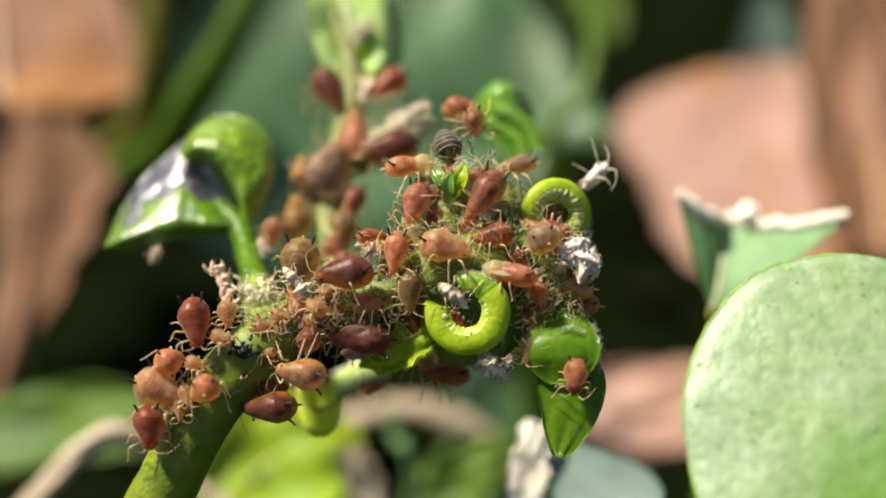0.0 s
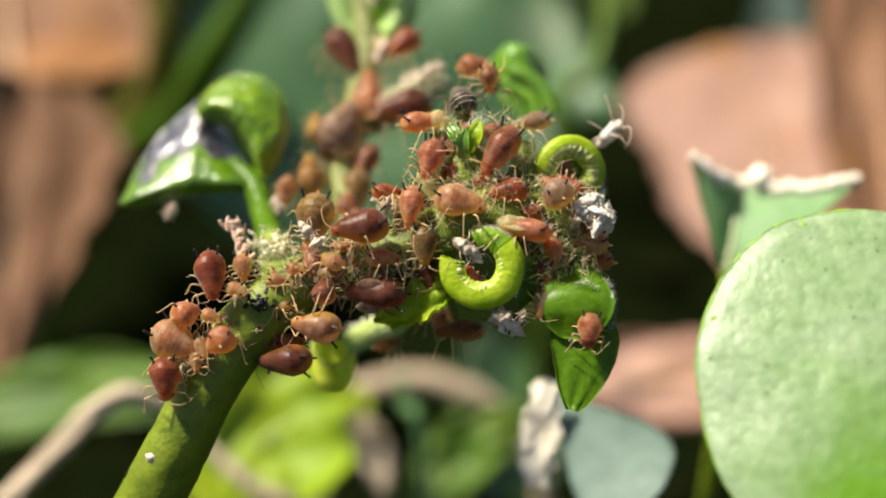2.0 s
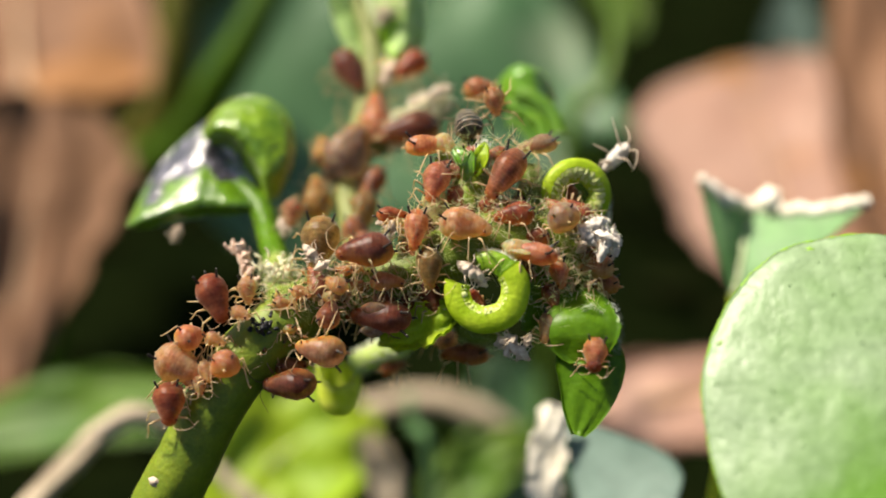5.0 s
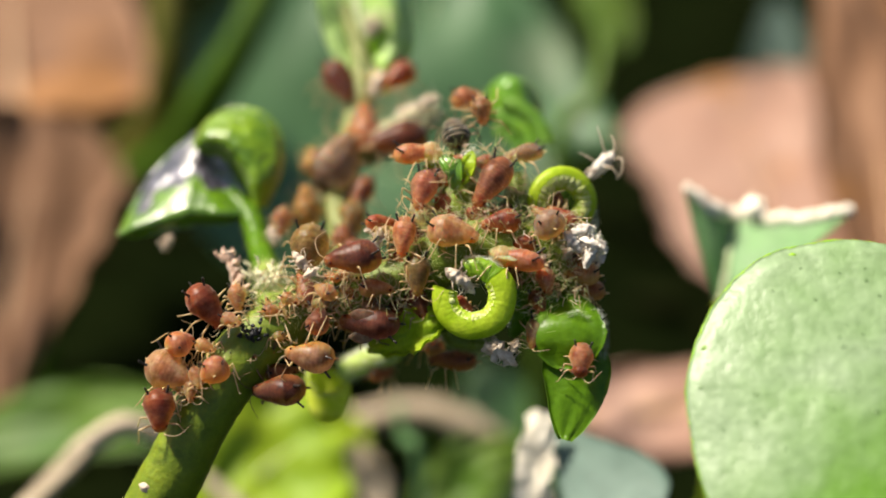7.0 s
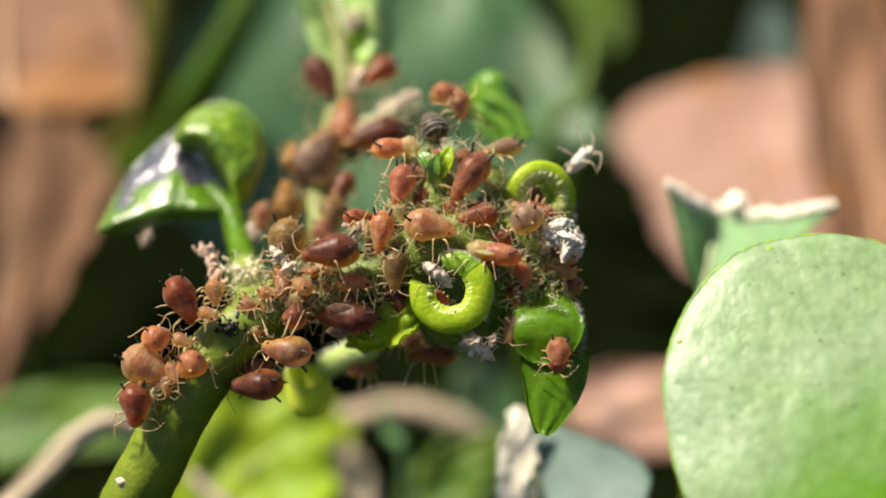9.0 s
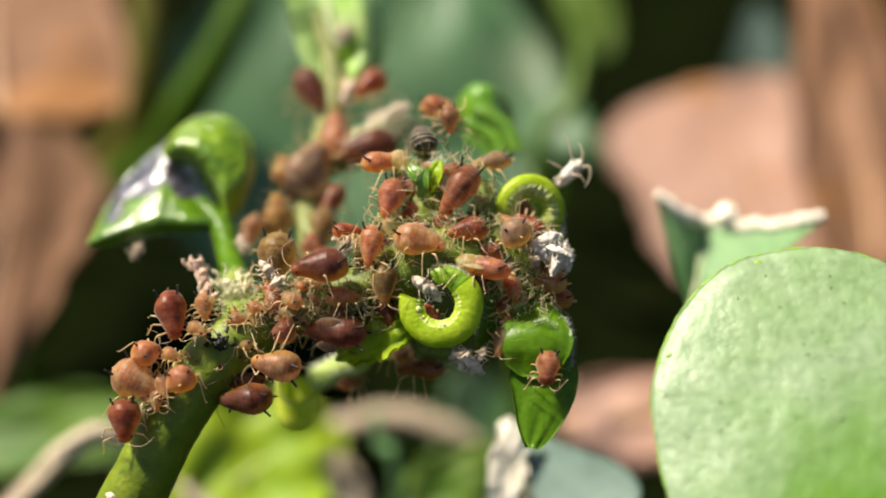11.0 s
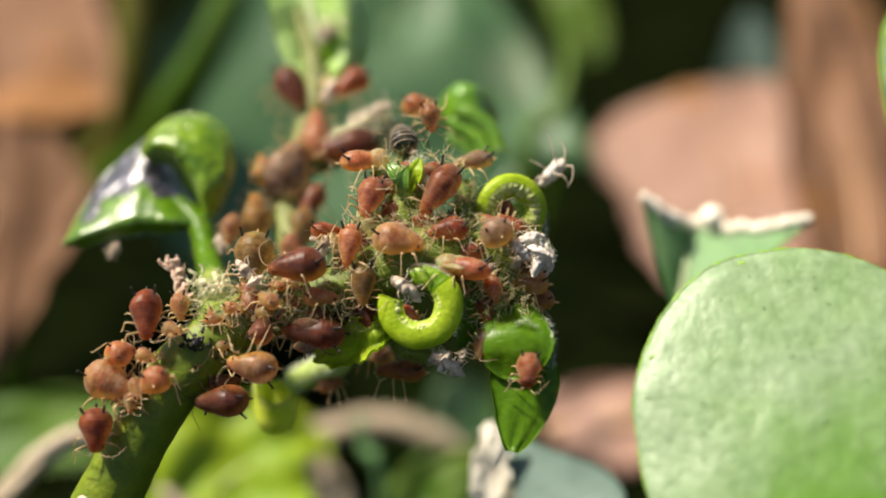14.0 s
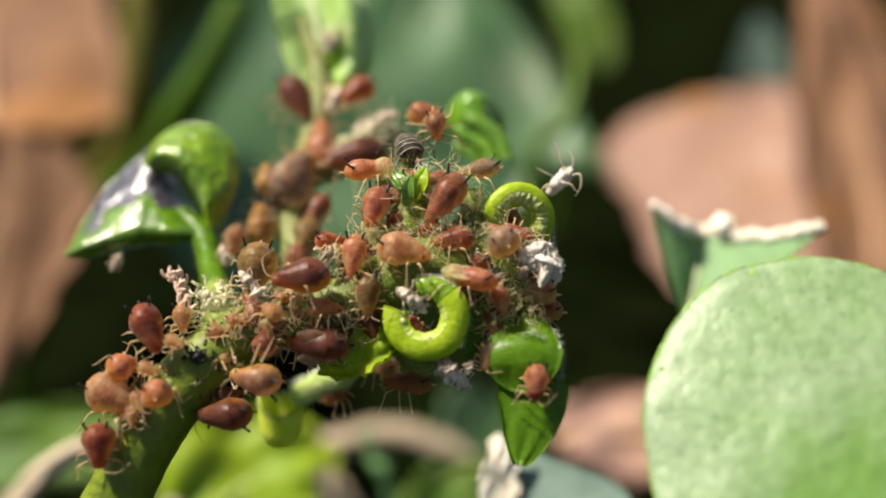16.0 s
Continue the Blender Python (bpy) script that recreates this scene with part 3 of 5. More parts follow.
leaf_thing("low_leaf", "dim green leaf tip in the shade", [(13.35, 34.04, 90.00), (14.97, 29.88, 88.00), (16.55, 26.33, 87.00), (18.04, 22.23, 86.00)], 3.00, (0.1, 0.5, 1), LOW_LEAF, cup=0.3, stalk_mat=GREEN_STALK, thick=0.3, wave=1.0, p=0.6, seed=21)
leaf_thing("dry_leaf", "pale beige withered leaf edge beside a yellow green leaf", [(-4.21, -16.59, 30.00), (-4.38, -14.89, 30.00), (-5.06, -13.37, 30.00), (-5.90, -12.01, 30.00)], 1.10, (0.2, 0.5, 1), BEIGE, cup=-0.5, thick=0.3, wave=0.8, p=0.4, ragged=0.3, seed=15, stalk=drop((-4.21, -16.59, 30.00)))


def bent_stalk(name, label, points, radii, material, foot=True, category="stem"):
    e = thing(name, points[0], label, category)
    part("stalk", tube(L(*points), radii, 10, 40, 0.14 if material is BEIGE else 0.03), material, e)
    return e


bent_stalk("dry_tendril", "pale beige dry tendril arching over the leaves", [drop((-9.44, -18.97, 42.00)), (-9.24, -17.79, 42.00), (-8.45, -15.42, 42.00), (-6.48, -12.26, 42.00), (-2.53, -11.27, 42.00), (1.42, -12.26, 42.00), (3.79, -14.04, 42.00), (5.37, -16.01, 42.00), (6.36, -17.79, 42.00), drop((6.95, -18.97, 42.00))], [0.4, 0.8, 1.0, 1.0, 0.85, 0.8, 0.65, 0.5, 0.4], BEIGE)
leaf_thing("dry_leaf", "pale beige dry leaf edge bent into an arch", [(-27.61, -20.51, 22.00), (-25.01, -16.96, 20.00), (-22.88, -14.67, 19.00), (-21.44, -13.23, 19.00), (-20.00, -11.79, 19.00), (-18.42, -10.14, 19.50), (-16.81, -9.49, 20.00), (-14.99, -10.38, 21.00), (-13.72, -12.36, 22.00)], 0.52, (0.35, 0.55, 1), BEIGE, cup=-0.6, thick=0.3, wave=0.5, p=0.3, ragged=0.35, seed=17, nu=44, stalk=drop((-28.35, -21.75, 23.00)))
bent_stalk("dry_tendril", "pale beige dry margin below a yellow green leaf", [drop((-7.60, -21.00, 30.00)), (-8.83, -18.71, 29.00), (-11.35, -16.30, 28.00), (-13.17, -14.82, 28.00), (-14.49, -13.50, 28.00)], [0.3, 0.4, 0.5, 0.5, 0.3], BEIGE)
bent_stalk("thin_stalk", "thin pale green stalk", [drop((-0.81, -15.57, 30.00)), (-1.83, -13.88, 30.00), (-2.85, -11.50, 30.00), (-3.19, -9.47, 30.00)], [0.35, 0.35, 0.3, 0.25], TORN)
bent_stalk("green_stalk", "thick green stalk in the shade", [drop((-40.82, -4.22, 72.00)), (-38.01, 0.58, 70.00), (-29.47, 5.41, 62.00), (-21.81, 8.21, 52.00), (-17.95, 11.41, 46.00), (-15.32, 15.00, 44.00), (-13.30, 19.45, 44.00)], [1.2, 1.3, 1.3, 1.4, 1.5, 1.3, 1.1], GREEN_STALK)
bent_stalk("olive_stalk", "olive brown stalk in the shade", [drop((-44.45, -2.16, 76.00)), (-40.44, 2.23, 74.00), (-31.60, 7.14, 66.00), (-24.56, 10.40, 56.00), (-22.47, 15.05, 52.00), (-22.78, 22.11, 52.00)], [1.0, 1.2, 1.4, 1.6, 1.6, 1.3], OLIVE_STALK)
bent_stalk("grass_blade", "curved green grass stem", [drop((5.63, 0.81, 40.00)), (7.17, 5.82, 40.00), (9.21, 9.80, 41.00), (10.51, 13.07, 42.00), (10.23, 16.42, 43.00), (8.73, 20.25, 44.00)], [0.5, 0.5, 0.5, 0.45, 0.4, 0.2], LOW_LEAF)


# ---- the torn leaf, the leaf with the white tip and the round leaves ----
def torn_leaf():
    foot = drop((12.04, -2.66, 12.00))
    e = thing("torn_leaf", foot, "green leaf torn across, with a dry whitish edge", "leaf")
    tip, left, right = V(L((12.22, -2.84, 12.00))[0]), V(L((10.64, 2.45, 12.00))[0]), V(L((18.31, 1.43, 12.00))[0])
    mid = V(L((13.28, 1.22, 14.00))[0])

    def rim(s):
        k = s / 0.35 if s < 0.35 else (s - 0.35) / 0.65
        p = left + (mid - left) * k if s < 0.35 else mid + (right - mid) * k
        return p + V((0, -0.35 * math.sin(math.pi * k) + 0.18 * noise.noise(Vector((s * 9, 0, 0))), 0.5 * math.sin(math.pi * k)))

    def fn(s, t):
        bulge = V((0, 0, 0.6 * math.sin(math.pi * t)))
        k = (1 - t) ** 0.85
        side = V((0.5 * (s - 0.4) * math.sin(math.pi * t), 0, 0))
        return tip + (rim(s) - tip) * (1 - k) + bulge * (0.3 + s) + side

    body = part("blade", sheet(fn, 24, 16, 0.15), TORN, e)
    part("midrib", tube([fn(0.35, t) + V((0, 0, 0.1)) for t in (0.02, 0.3, 0.6, 0.95)], [0.22, 0.12], 8), VEIN, body, "pale midrib")
    rng = np.random.default_rng(3)
    part("torn_edge", tube([fn(s, 1) + V((0, 0.1, 0)) for s in np.linspace(0, 1, 14)], [0.2, 0.38, 0.3, 0.38, 0.26, 0.36, 0.28], 8, 70, 0.25, 2), TORN_EDGE, e, "dry whitish torn edge")
    part("shred", lump(L((14.08, 1.64, 13.00))[0], (0.45, 0.5, 0.3), 3, 0.4), TORN_EDGE, e, "dry curled shred")
    part("petiole", tube([V(L(foot)[0]), V(L((13.33, -7.10, 16.00))[0]), tip], [0.4, 0.35, 0.25], 8), STEM, e)


torn_leaf()


def tipped_leaf():
    foot = drop((6.14, -13.51, 13.00))
    e = thing("dull_green_leaf", foot, "bluish green leaf with a dry white tip", "leaf")
    part("blade", blade(L((8.37, -12.55, 9.00), (7.30, -11.31, 10.00), (5.93, -9.77, 11.00), (4.50, -8.03, 12.00)), 2.45, (-0.4, 0.6, 1), cup=0.25, full=0.3, p=1.15, thick=0.15), BLUE_LEAF, e)
    part("tip", blade(L((3.62, -12.28, 11.00), (3.73, -10.48, 10.80), (3.89, -8.95, 10.60), (4.14, -7.58, 10.60)), 0.80, (0.0, 0.3, 1), cup=-0.2, p=0.25, thick=0.15, wave=0.3, ragged=0.55, nv=21, nu=40), TORN_EDGE, e, "dry whitish tip")
    part("petiole", tube(L(foot, (8.37, -12.55, 9.00)), [0.4, 0.3], 8), STEM, e)


tipped_leaf()


def round_leaf(label, centre, rx, ry, tilt, cup, seed, spin=0.0):
    """A nearly circular leaf on a stalk."""
    foot = drop(centre, 3)
    e = thing("round_leaf", foot, label, "leaf", "round leaves")
    c = V(local(centre))
    R = Euler((radians(tilt[0]), radians(tilt[1]), radians(spin))).to_matrix()

    def surface(r, a):
        wob = 1 + 0.02 * math.sin(3 * a + seed) + 0.014 * noise.noise(Vector((math.cos(a) * 3, math.sin(a) * 3, seed))) + 0.005 * noise.noise(Vector((math.cos(a) * 14, math.sin(a) * 14, seed)))
        x, y = r * rx * math.cos(a) * wob, r * ry * math.sin(a) * wob
        quilt = 0.12 * noise.noise(Vector((x * 0.45, y * 0.45, seed))) + 0.016 * noise.noise(Vector((x * 1.5, y * 1.5, seed + 4)))
        ribs = 0.05 * abs(math.sin(5 * math.atan2(y + 0.75 * ry, x - 0.45 * rx))) ** 0.8
        return c + V(R @ Vector((x, y, cup * r * r - 0.12 * max(r - 0.93, 0) * 14 * r + quilt + ribs)))

    def fn(s, t):
        return surface(0.001 + 0.999 * s, radians(-50 - 360 * t))

    root = c + V(R @ Vector((0.35 * rx, -0.95 * ry, 0))) - V(local(foot))
    skin = mat("round_leaf", blush=((0.11, 0.27, 0.012), root, 0.55 * ry + 3.5, 1.3 * ry + 3.5), **BIG)
    body = part("blade", sheet(fn, 44, 150, 0.14), skin, e)
    for k in range(5):
        line = [(0.45 - (0.9 - 0.25 * k) * q, -0.75 + (0.7 + 0.32 * k) * q) for q in np.linspace(0, 0.85, 9)]
        part("vein", tube([surface(math.hypot(x, y), math.atan2(y, x)) + V((0, 0, 0.02)) for x, y in line], [0.08, 0.05, 0.03], 8, 40), skin, body)
    rng = np.random.default_rng(seed)
    for k in range(34):
        spot = surface(rng.uniform(0.1, 0.95), radians(rng.uniform(40, 210)))
        part("speck", lump(spot + V((0, 0, 0.05)), (rng.uniform(0.03, 0.10), rng.uniform(0.03, 0.07), 0.05), k, 0.3, 8, 5), SPECK, body, "dark green speck")
    for k in range(2):
        spot = surface(0.945, radians((112, 158)[k]))
        part("speck", lump(spot + V((0, 0, 0.03)), (0.17, 0.11, 0.06), k, 0.3, 10, 6), BIG_RIM, body, "green notch in the margin")
    part("rim", tube([surface(1, radians(-50 + q)) for q in np.linspace(0, 360, 60)], [0.06, 0.08, 0.06], 6, 180, 0.15, seed), BIG_RIM, e, "thin yellow green rim")
    part("petiole", tube([V(local(foot)), c + V((0.6, -8, -6)), c + V((0, 0, -0.2))], [0.5, 0.45, 0.35], 8), STEM, e)


round_leaf("pale green round leaf with a quilted surface", (13.81, -5.79, -4.00), 5.99, 6.45, (-23, -6), -0.7, 1)
round_leaf("pale green round leaf with a yellow green rim", (20.66, 5.00, -5.00), 5.30, 5.83, (-5, 10), -0.5, 5)


# ---- the infested shoot ----
MAIN = [drop((-15.90, -20.44, 7.00)), (-15.36, -19.34, 6.00), (-14.00, -16.54, 4.50), (-12.60, -13.67, 3.00), (-11.33, -11.02, 1.80), (-10.18, -8.84, 1.30), (-9.23, -6.97, 1.20), (-7.81, -4.72, 1.30), (-6.13, -3.15, 1.80), (-4.06, -2.32, 2.00), (-1.75, -1.65, 1.90), (0.33, -0.60, 1.70), (2.42, -0.40, 1.80), (4.23, -1.45, 2.20), (4.79, -2.95, 2.60)]
MAIN_R = [1.5, 1.5, 1.45, 1.4, 1.25, 1.15, 1.1, 1.15, 1.05, 0.95, 1.0, 1.1, 1.0, 0.7, 0.3]
plant = thing("infested_shoot", MAIN[0], "green hairy shoot covered with aphids", "plant")
stem = part("stem", tube(L(*MAIN), MAIN_R, 24, 110, 0.016, 1), STEM, plant, "green hairy main stem")
part("hair", hairs(L(*MAIN[3:9]), MAIN_R[3:9], 4200, 0.12, 1, 0.006), FUZZ_OLIVE, stem, "short olive hairs", kind="stuff")
part("hair", hairs(L(*MAIN[8:]), MAIN_R[8:], 9000, 0.26, 2, 0.0055), FUZZ, stem, "short pale hairs", kind="stuff")
SHOOTS = [
    ([(-0.08, -1.23, 1.90), (0.13, 0.86, 2.10), (0.34, 2.34, 2.40), (0.34, 3.54, 2.80)], [0.8, 0.75, 0.6, 0.3]),
    ([(2.01, -0.61, 2.00), (2.45, 1.08, 2.40), (2.58, 2.36, 2.80)], [0.6, 0.5, 0.25]),
    ([(3.06, -0.61, 2.00), (4.37, -0.61, 2.60), (5.18, 0.24, 3.20)], [0.5, 0.4, 0.25]),
    ([(-1.97, -1.86, 2.00), (-1.98, -3.13, 2.20), (-1.35, -3.55, 2.20), (-0.29, -3.27, 1.20)], [0.4, 0.32, 0.3, 0.35]),
    ([(-3.46, -2.51, 2.40), (-2.28, -4.36, 4.30), (-3.20, -4.88, 5.00), (-4.32, -5.46, 5.30)], [0.4, 0.42, 0.46, 0.45]),
    ([(-0.30, -2.09, 2.40), (0.13, -3.83, 3.00), (1.61, -4.22, 2.60)], [0.4, 0.35, 0.2]),
    ([(-6.57, -3.33, 2.00), (-6.99, -1.92, 3.40), (-7.27, -1.30, 4.50)], [0.6, 0.55, 0.4]),
]
for i, (path, r) in enumerate(SHOOTS):
    s = part("side_shoot", tube(L(*path), r, 14, 26, 0.05, i), STEM if i != 4 else PALE_SHOOT, plant)
    part("hair", hairs(L(*path), r, 2200, 0.26, 20 + i, 0.0055), FUZZ, s, "short pale hairs", kind="stuff")
BACK = [(-3.11, -2.57, 3.50), (-4.24, -0.67, 6.50), (-4.87, 1.46, 8.30), (-4.71, 3.42, 9.20), (-4.18, 5.47, 10.20), (-3.98, 7.28, 10.80), (-4.27, 8.88, 11.40), (-4.96, 10.77, 12.00)]
back = part("rear_shoot", tube(L(*BACK), [0.5, 0.6, 0.6, 0.6, 0.55, 0.5, 0.4, 0.3], 14, 50, 0.05, 9), STEM_BACK, plant, "pale green rear shoot")
part("hair", hairs(L(*BACK), [0.5, 0.6, 0.6, 0.6, 0.55, 0.5, 0.4, 0.3], 700, 0.25, 40), FUZZ, back, "short pale hairs", kind="stuff")
part("side_shoot", tube(L((-4.22, 3.42, 9.20), (-2.30, 4.38, 9.60), (-0.58, 5.51, 9.40)), [0.5, 0.5, 0.3], 12, 24, 0.08), STEM_BACK, plant, "pale green rear shoot")
part("hair", hairs(L((-3.40, 3.90, 9.00), (-2.30, 4.60, 9.20), (-0.58, 5.70, 9.10)), [0.5, 0.5, 0.3], 1300, 0.42, 43, 0.014), CREAM, plant, "cream wool on the rear shoot", kind="stuff")
SUPPORT = L((-7.16, -1.73, 4.20), (-7.77, -0.55, 6.00), (-8.41, 0.84, 7.40), (-9.46, 1.92, 8.00))
part("scar", lump(L((-10.95, -9.20, 0.42))[0], (0.24, 0.18, 0.16), 4, 0.3), HUSK, stem, "small cream scar on the stem")
s = part("petiole", tube(SUPPORT, [0.55, 0.5, 0.5, 0.3], 14, 30, 0.05, 4), YOUNG, plant)
part("hair", hairs(SUPPORT, [0.55, 0.5, 0.5, 0.3], 500, 0.2, 71, 0.008), FUZZ_OLIVE, s, "short olive hairs", kind="stuff")

# rolled and hanging young leaves
fn, g = rolled((0.84, -2.23, 0.20), 1.05, 0.45, 165, 402, -60, 162, thick=0.14, tilt=(0, -14), seed=2)
leaf = part("rolled_leaf", g, LIME, plant, "lime green leaf rolled into a hook")
_, lip = rolled((0.84, -2.23, 0.20), 1.05, 0.45, 168, 400, -60, 162, thick=0.05, tilt=(0, -14), seed=2, part_of=(0.80, 1.02), lift=0.05, frill=0.16)
part("lip", lip, LIP, leaf, "yellowish crumbly inner lip")
part("margin", crust(fn, (0.84, 1.02), 340, 0.045, 3), LIME_EDGE, leaf, "crumbly pale margin")
part("lobe", blade(L((1.72, -1.17, 1.00), (2.48, -1.83, 1.10), (2.75, -2.75, 1.20), (2.25, -3.74, 1.40)), 0.76, (0.5, 0.1, 1), cup=-0.6), YOUNG, leaf)
arm, g = rolled((0.84, -2.23, 0.25), 1.03, 0.40, 396, 466, -60, 150, thick=0.12, tilt=(0, -14), seed=4, taper=0.25, nu=40)
part("lobe", g, LIME_DARK, leaf, "hairy green underside of the rolled leaf")
part("hair", hairs([arm(s, 0.3) for s in np.linspace(0.05, 0.95, 8)], [0.06, 0.06], 700, 0.16, 72, 0.006), WHITE_HAIR, leaf, "fine white hairs", kind="stuff")
fn, g = rolled((4.21, 1.30, 2.50), 0.90, 0.40, -46, 210, -60, 165, thick=0.14, tilt=(8, 12), seed=5)
leaf = part("rolled_leaf", g, LIME, plant, "lime green leaf curled into a ring")
_, lip = rolled((4.21, 1.30, 2.50), 0.90, 0.40, -42, 207, -60, 165, thick=0.05, tilt=(8, 12), seed=5, part_of=(0.58, 1.02), lift=0.05, frill=0.14)
part("lip", lip, LIP, leaf, "yellowish crumbly inner lip")
part("margin", crust(fn, (0.66, 1.0), 300, 0.045, 5), LIME_EDGE, leaf, "crumbly yellow margin")
part("rolled_leaf", loft([(2.11, 7.26, 11.00), (1.66, 6.80, 11.00), (1.56, 5.93, 11.00), (1.96, 5.35, 11.00), (2.61, 4.95, 11.00), (3.01, 4.34, 11.00), (3.11, 3.74, 11.00)],
                         [(2.67, 7.38, 11.20), (3.48, 7.13, 11.20), (3.98, 6.38, 11.20), (4.11, 5.52, 11.20), (4.03, 4.81, 11.20), (3.88, 4.21, 11.20), (3.58, 3.75, 11.20)], [-0.6, 0.7, 1.15, 1.3, 1.2, 0.7, -0.5], wave=0.05, seed=9), GLOSSY_LIME, plant, "green leaf rolled into a tube")
for k, (rad, a0, a1, w) in enumerate(((2.25, 12, 84, 10.4), (1.65, 10, 92, 10.2), (1.05, 8, 96, 10.0))):
    fn, g = rolled((1.93, 3.74, 9.50), rad, 0.30, a0, a1, -80, 150, thick=0.12, tilt=(-5, -6), seed=7 + k, lift=0.25 - 0.2 * k, frill=0.02)
    part("rolled_leaf", g, GLOSSY_LIME, plant, "green leaf rolled into a tube")
leaf = part("hanging_leaf", blade(L((4.75, -3.38, 1.20), (4.61, -4.43, 0.65), (4.53, -5.62, 0.30), (4.14, -7.36, 0.15)), 1.24, (-0.02, 0.15, 1), cup=-0.10, full=0.46, p=0.62, wave=0.10, thick=0.12, ragged=0.04), YOUNG, plant, "smooth green hanging leaf")
part("lobe", blade(L((4.52, -2.20, 1.20), (4.32, -2.99, 0.25), (4.24, -3.78, 0.00), (4.30, -4.81, 0.25)), 1.33, (-0.12, 0.25, 1), cup=-0.12, full=0.55, p=0.42, wave=0.12, thick=0.12, ragged=0.08, seed=3), YOUNG, leaf, "upper lobe folded over the leaf")
rng = np.random.default_rng(23)
front = [v.co * 1000 for v in leaf.data.vertices[:26 * 15] if -7.2 < v.co.y * 1000 + BASE[plant.name][1] < -4.4]
for k, q in enumerate(rng.permutation(len(front))[:14]):
    part("speck", lump(V(front[q]) + BASE[plant.name], (0.032, 0.032, 0.03), k, 0.3, 6, 4), LIME_EDGE, leaf, "pale speck")
part("hair", hairs(L((4.25, -2.88, 0.10), (4.63, -2.79, 0.10), (5.04, -2.99, 0.15)), [0.05, 0.05], 160, 0.12, 75, 0.006), WHITE_HAIR, leaf, "white wool on the lobe", kind="stuff")
def cup(s, t):
    """A bud leaf like a small open cup, its rim dipping to the front."""
    g, rr = 6.2832 * s, 0.84 * (1 - (0.96 * t) ** 3.2) ** 0.55
    return V(L((-4.90, -5.70, 5.40))[0]) + V((rr * math.cos(g), -1.70 * t + (1 - t) * (0.42 * math.sin(g) + 0.16 * math.cos(2 * g) + 0.05 * math.sin(9 * g)), -0.9 * rr * math.sin(g)))


part("rim", tube([cup(q, 0) for q in np.linspace(0, 1, 30)], [0.04, 0.055, 0.04], 8, 70, 0.4, 3), PALE_LIME, plant, "pale thick rim of a bud leaf")
part("hair", hairs([cup(q, 0) for q in np.linspace(0, 1, 24)], [0.1, 0.1], 500, 0.12, 66, 0.006), WHITE_HAIR, plant, "white wool on a rim", kind="stuff")
part("leaf_bud", sheet(cup, 36, 14, 0.16), PALE_LIME, plant, "small lime green cupped bud leaf")
part("sepal", blade(L((-3.05, -4.22, 2.60), (-1.94, -3.74, 1.40), (-0.90, -3.25, 0.90), (-0.19, -2.75, 1.20)), 0.78, (0, 0.15, 1), cup=0.25, wave=0.3, ragged=0.3, nu=44), LIME, plant)
for k in range(7):
    a = (-1.98, -2.45, 1.30)
    p = V(local((a[0] + 0.11 * k, a[1] - 0.09 * k, a[2] - 0.05 * k)))
    part("tooth", tube([p, p + V((0.05, 0.16, 0.08)), p + V((0.12, 0.24, 0.1))], [0.07, 0.05, 0.015], 6, 6), LIME, plant)
part("sepal", blade(L((-2.40, -3.13, 2.20), (-2.07, -2.70, 2.00), (-1.65, -2.49, 2.00), (-1.44, -2.28, 2.00)), 0.38, (0, 0.4, 1), cup=0.4), LIME, plant)

part("hair", hairs(L((5.31, -2.71, 0.55), (5.56, -3.42, 0.55), (5.52, -4.43, 0.55)), [0.06, 0.06], 420, 0.22, 61, 0.006), WHITE_HAIR, plant, "white woolly hairs on a leaf edge", kind="stuff")
part("hair", hairs(L((5.25, 1.94, 2.90), (5.45, 0.87, 2.80), (5.34, 0.02, 2.60)), [0.06, 0.06], 420, 0.22, 62, 0.006), WHITE_HAIR, plant, "white woolly hairs on a leaf edge", kind="stuff")
part("hair", hairs(L((1.74, -1.49, 0.40), (2.24, -2.20, 0.40), (2.04, -3.22, 0.50)), [0.06, 0.06], 420, 0.2, 63, 0.006), WHITE_HAIR, plant, "white woolly hairs on a leaf edge", kind="stuff")
part("hair", hairs(L((-4.32, -5.40, 5.20), (-3.20, -4.82, 4.90), (-2.28, -4.34, 4.20)), [0.45, 0.4], 1200, 0.22, 64, 0.007), WHITE_HAIR, plant, "white woolly hairs on a side shoot", kind="stuff")
part("hair", hairs(L((-0.08, 2.32, 1.90), (0.44, 2.52, 1.80), (0.96, 2.95, 2.00)), [0.25, 0.3], 900, 0.3, 65, 0.007), WHITE_HAIR, plant, "white woolly hairs at the shoot tip", kind="stuff")

for k, (a, m, z, wd) in enumerate((((0.33, 1.90, 1.80), (0.02, 2.50, 1.50), (-0.40, 2.94, 1.80), 0.34), ((0.44, 1.89, 1.70), (0.64, 2.60, 1.40), (0.79, 3.14, 1.70), 0.30), ((0.12, 1.68, 1.50), (0.16, 2.18, 1.20), (0.33, 2.80, 1.20), 0.28), ((-1.03, 2.44, 2.20), (-0.71, 2.57, 2.00), (-0.29, 2.64, 2.10), 0.22), ((-1.74, -2.99, 1.60), (-1.22, -3.07, 1.30), (-0.80, -3.28, 1.30), 0.25), ((1.78, 0.75, 1.60), (1.67, 0.43, 1.40), (1.36, 0.85, 1.40), 0.2))):
    part("leaflet", blade(L(a, m, z), wd, (0.1 * (-1) ** k, 0.3, 1), cup=0.5, wave=0.1, thick=0.07, nu=16, nv=9, seed=k), LIME if k % 2 else GLOSSY_LIME, plant, "tiny young leaf at the shoot tip")

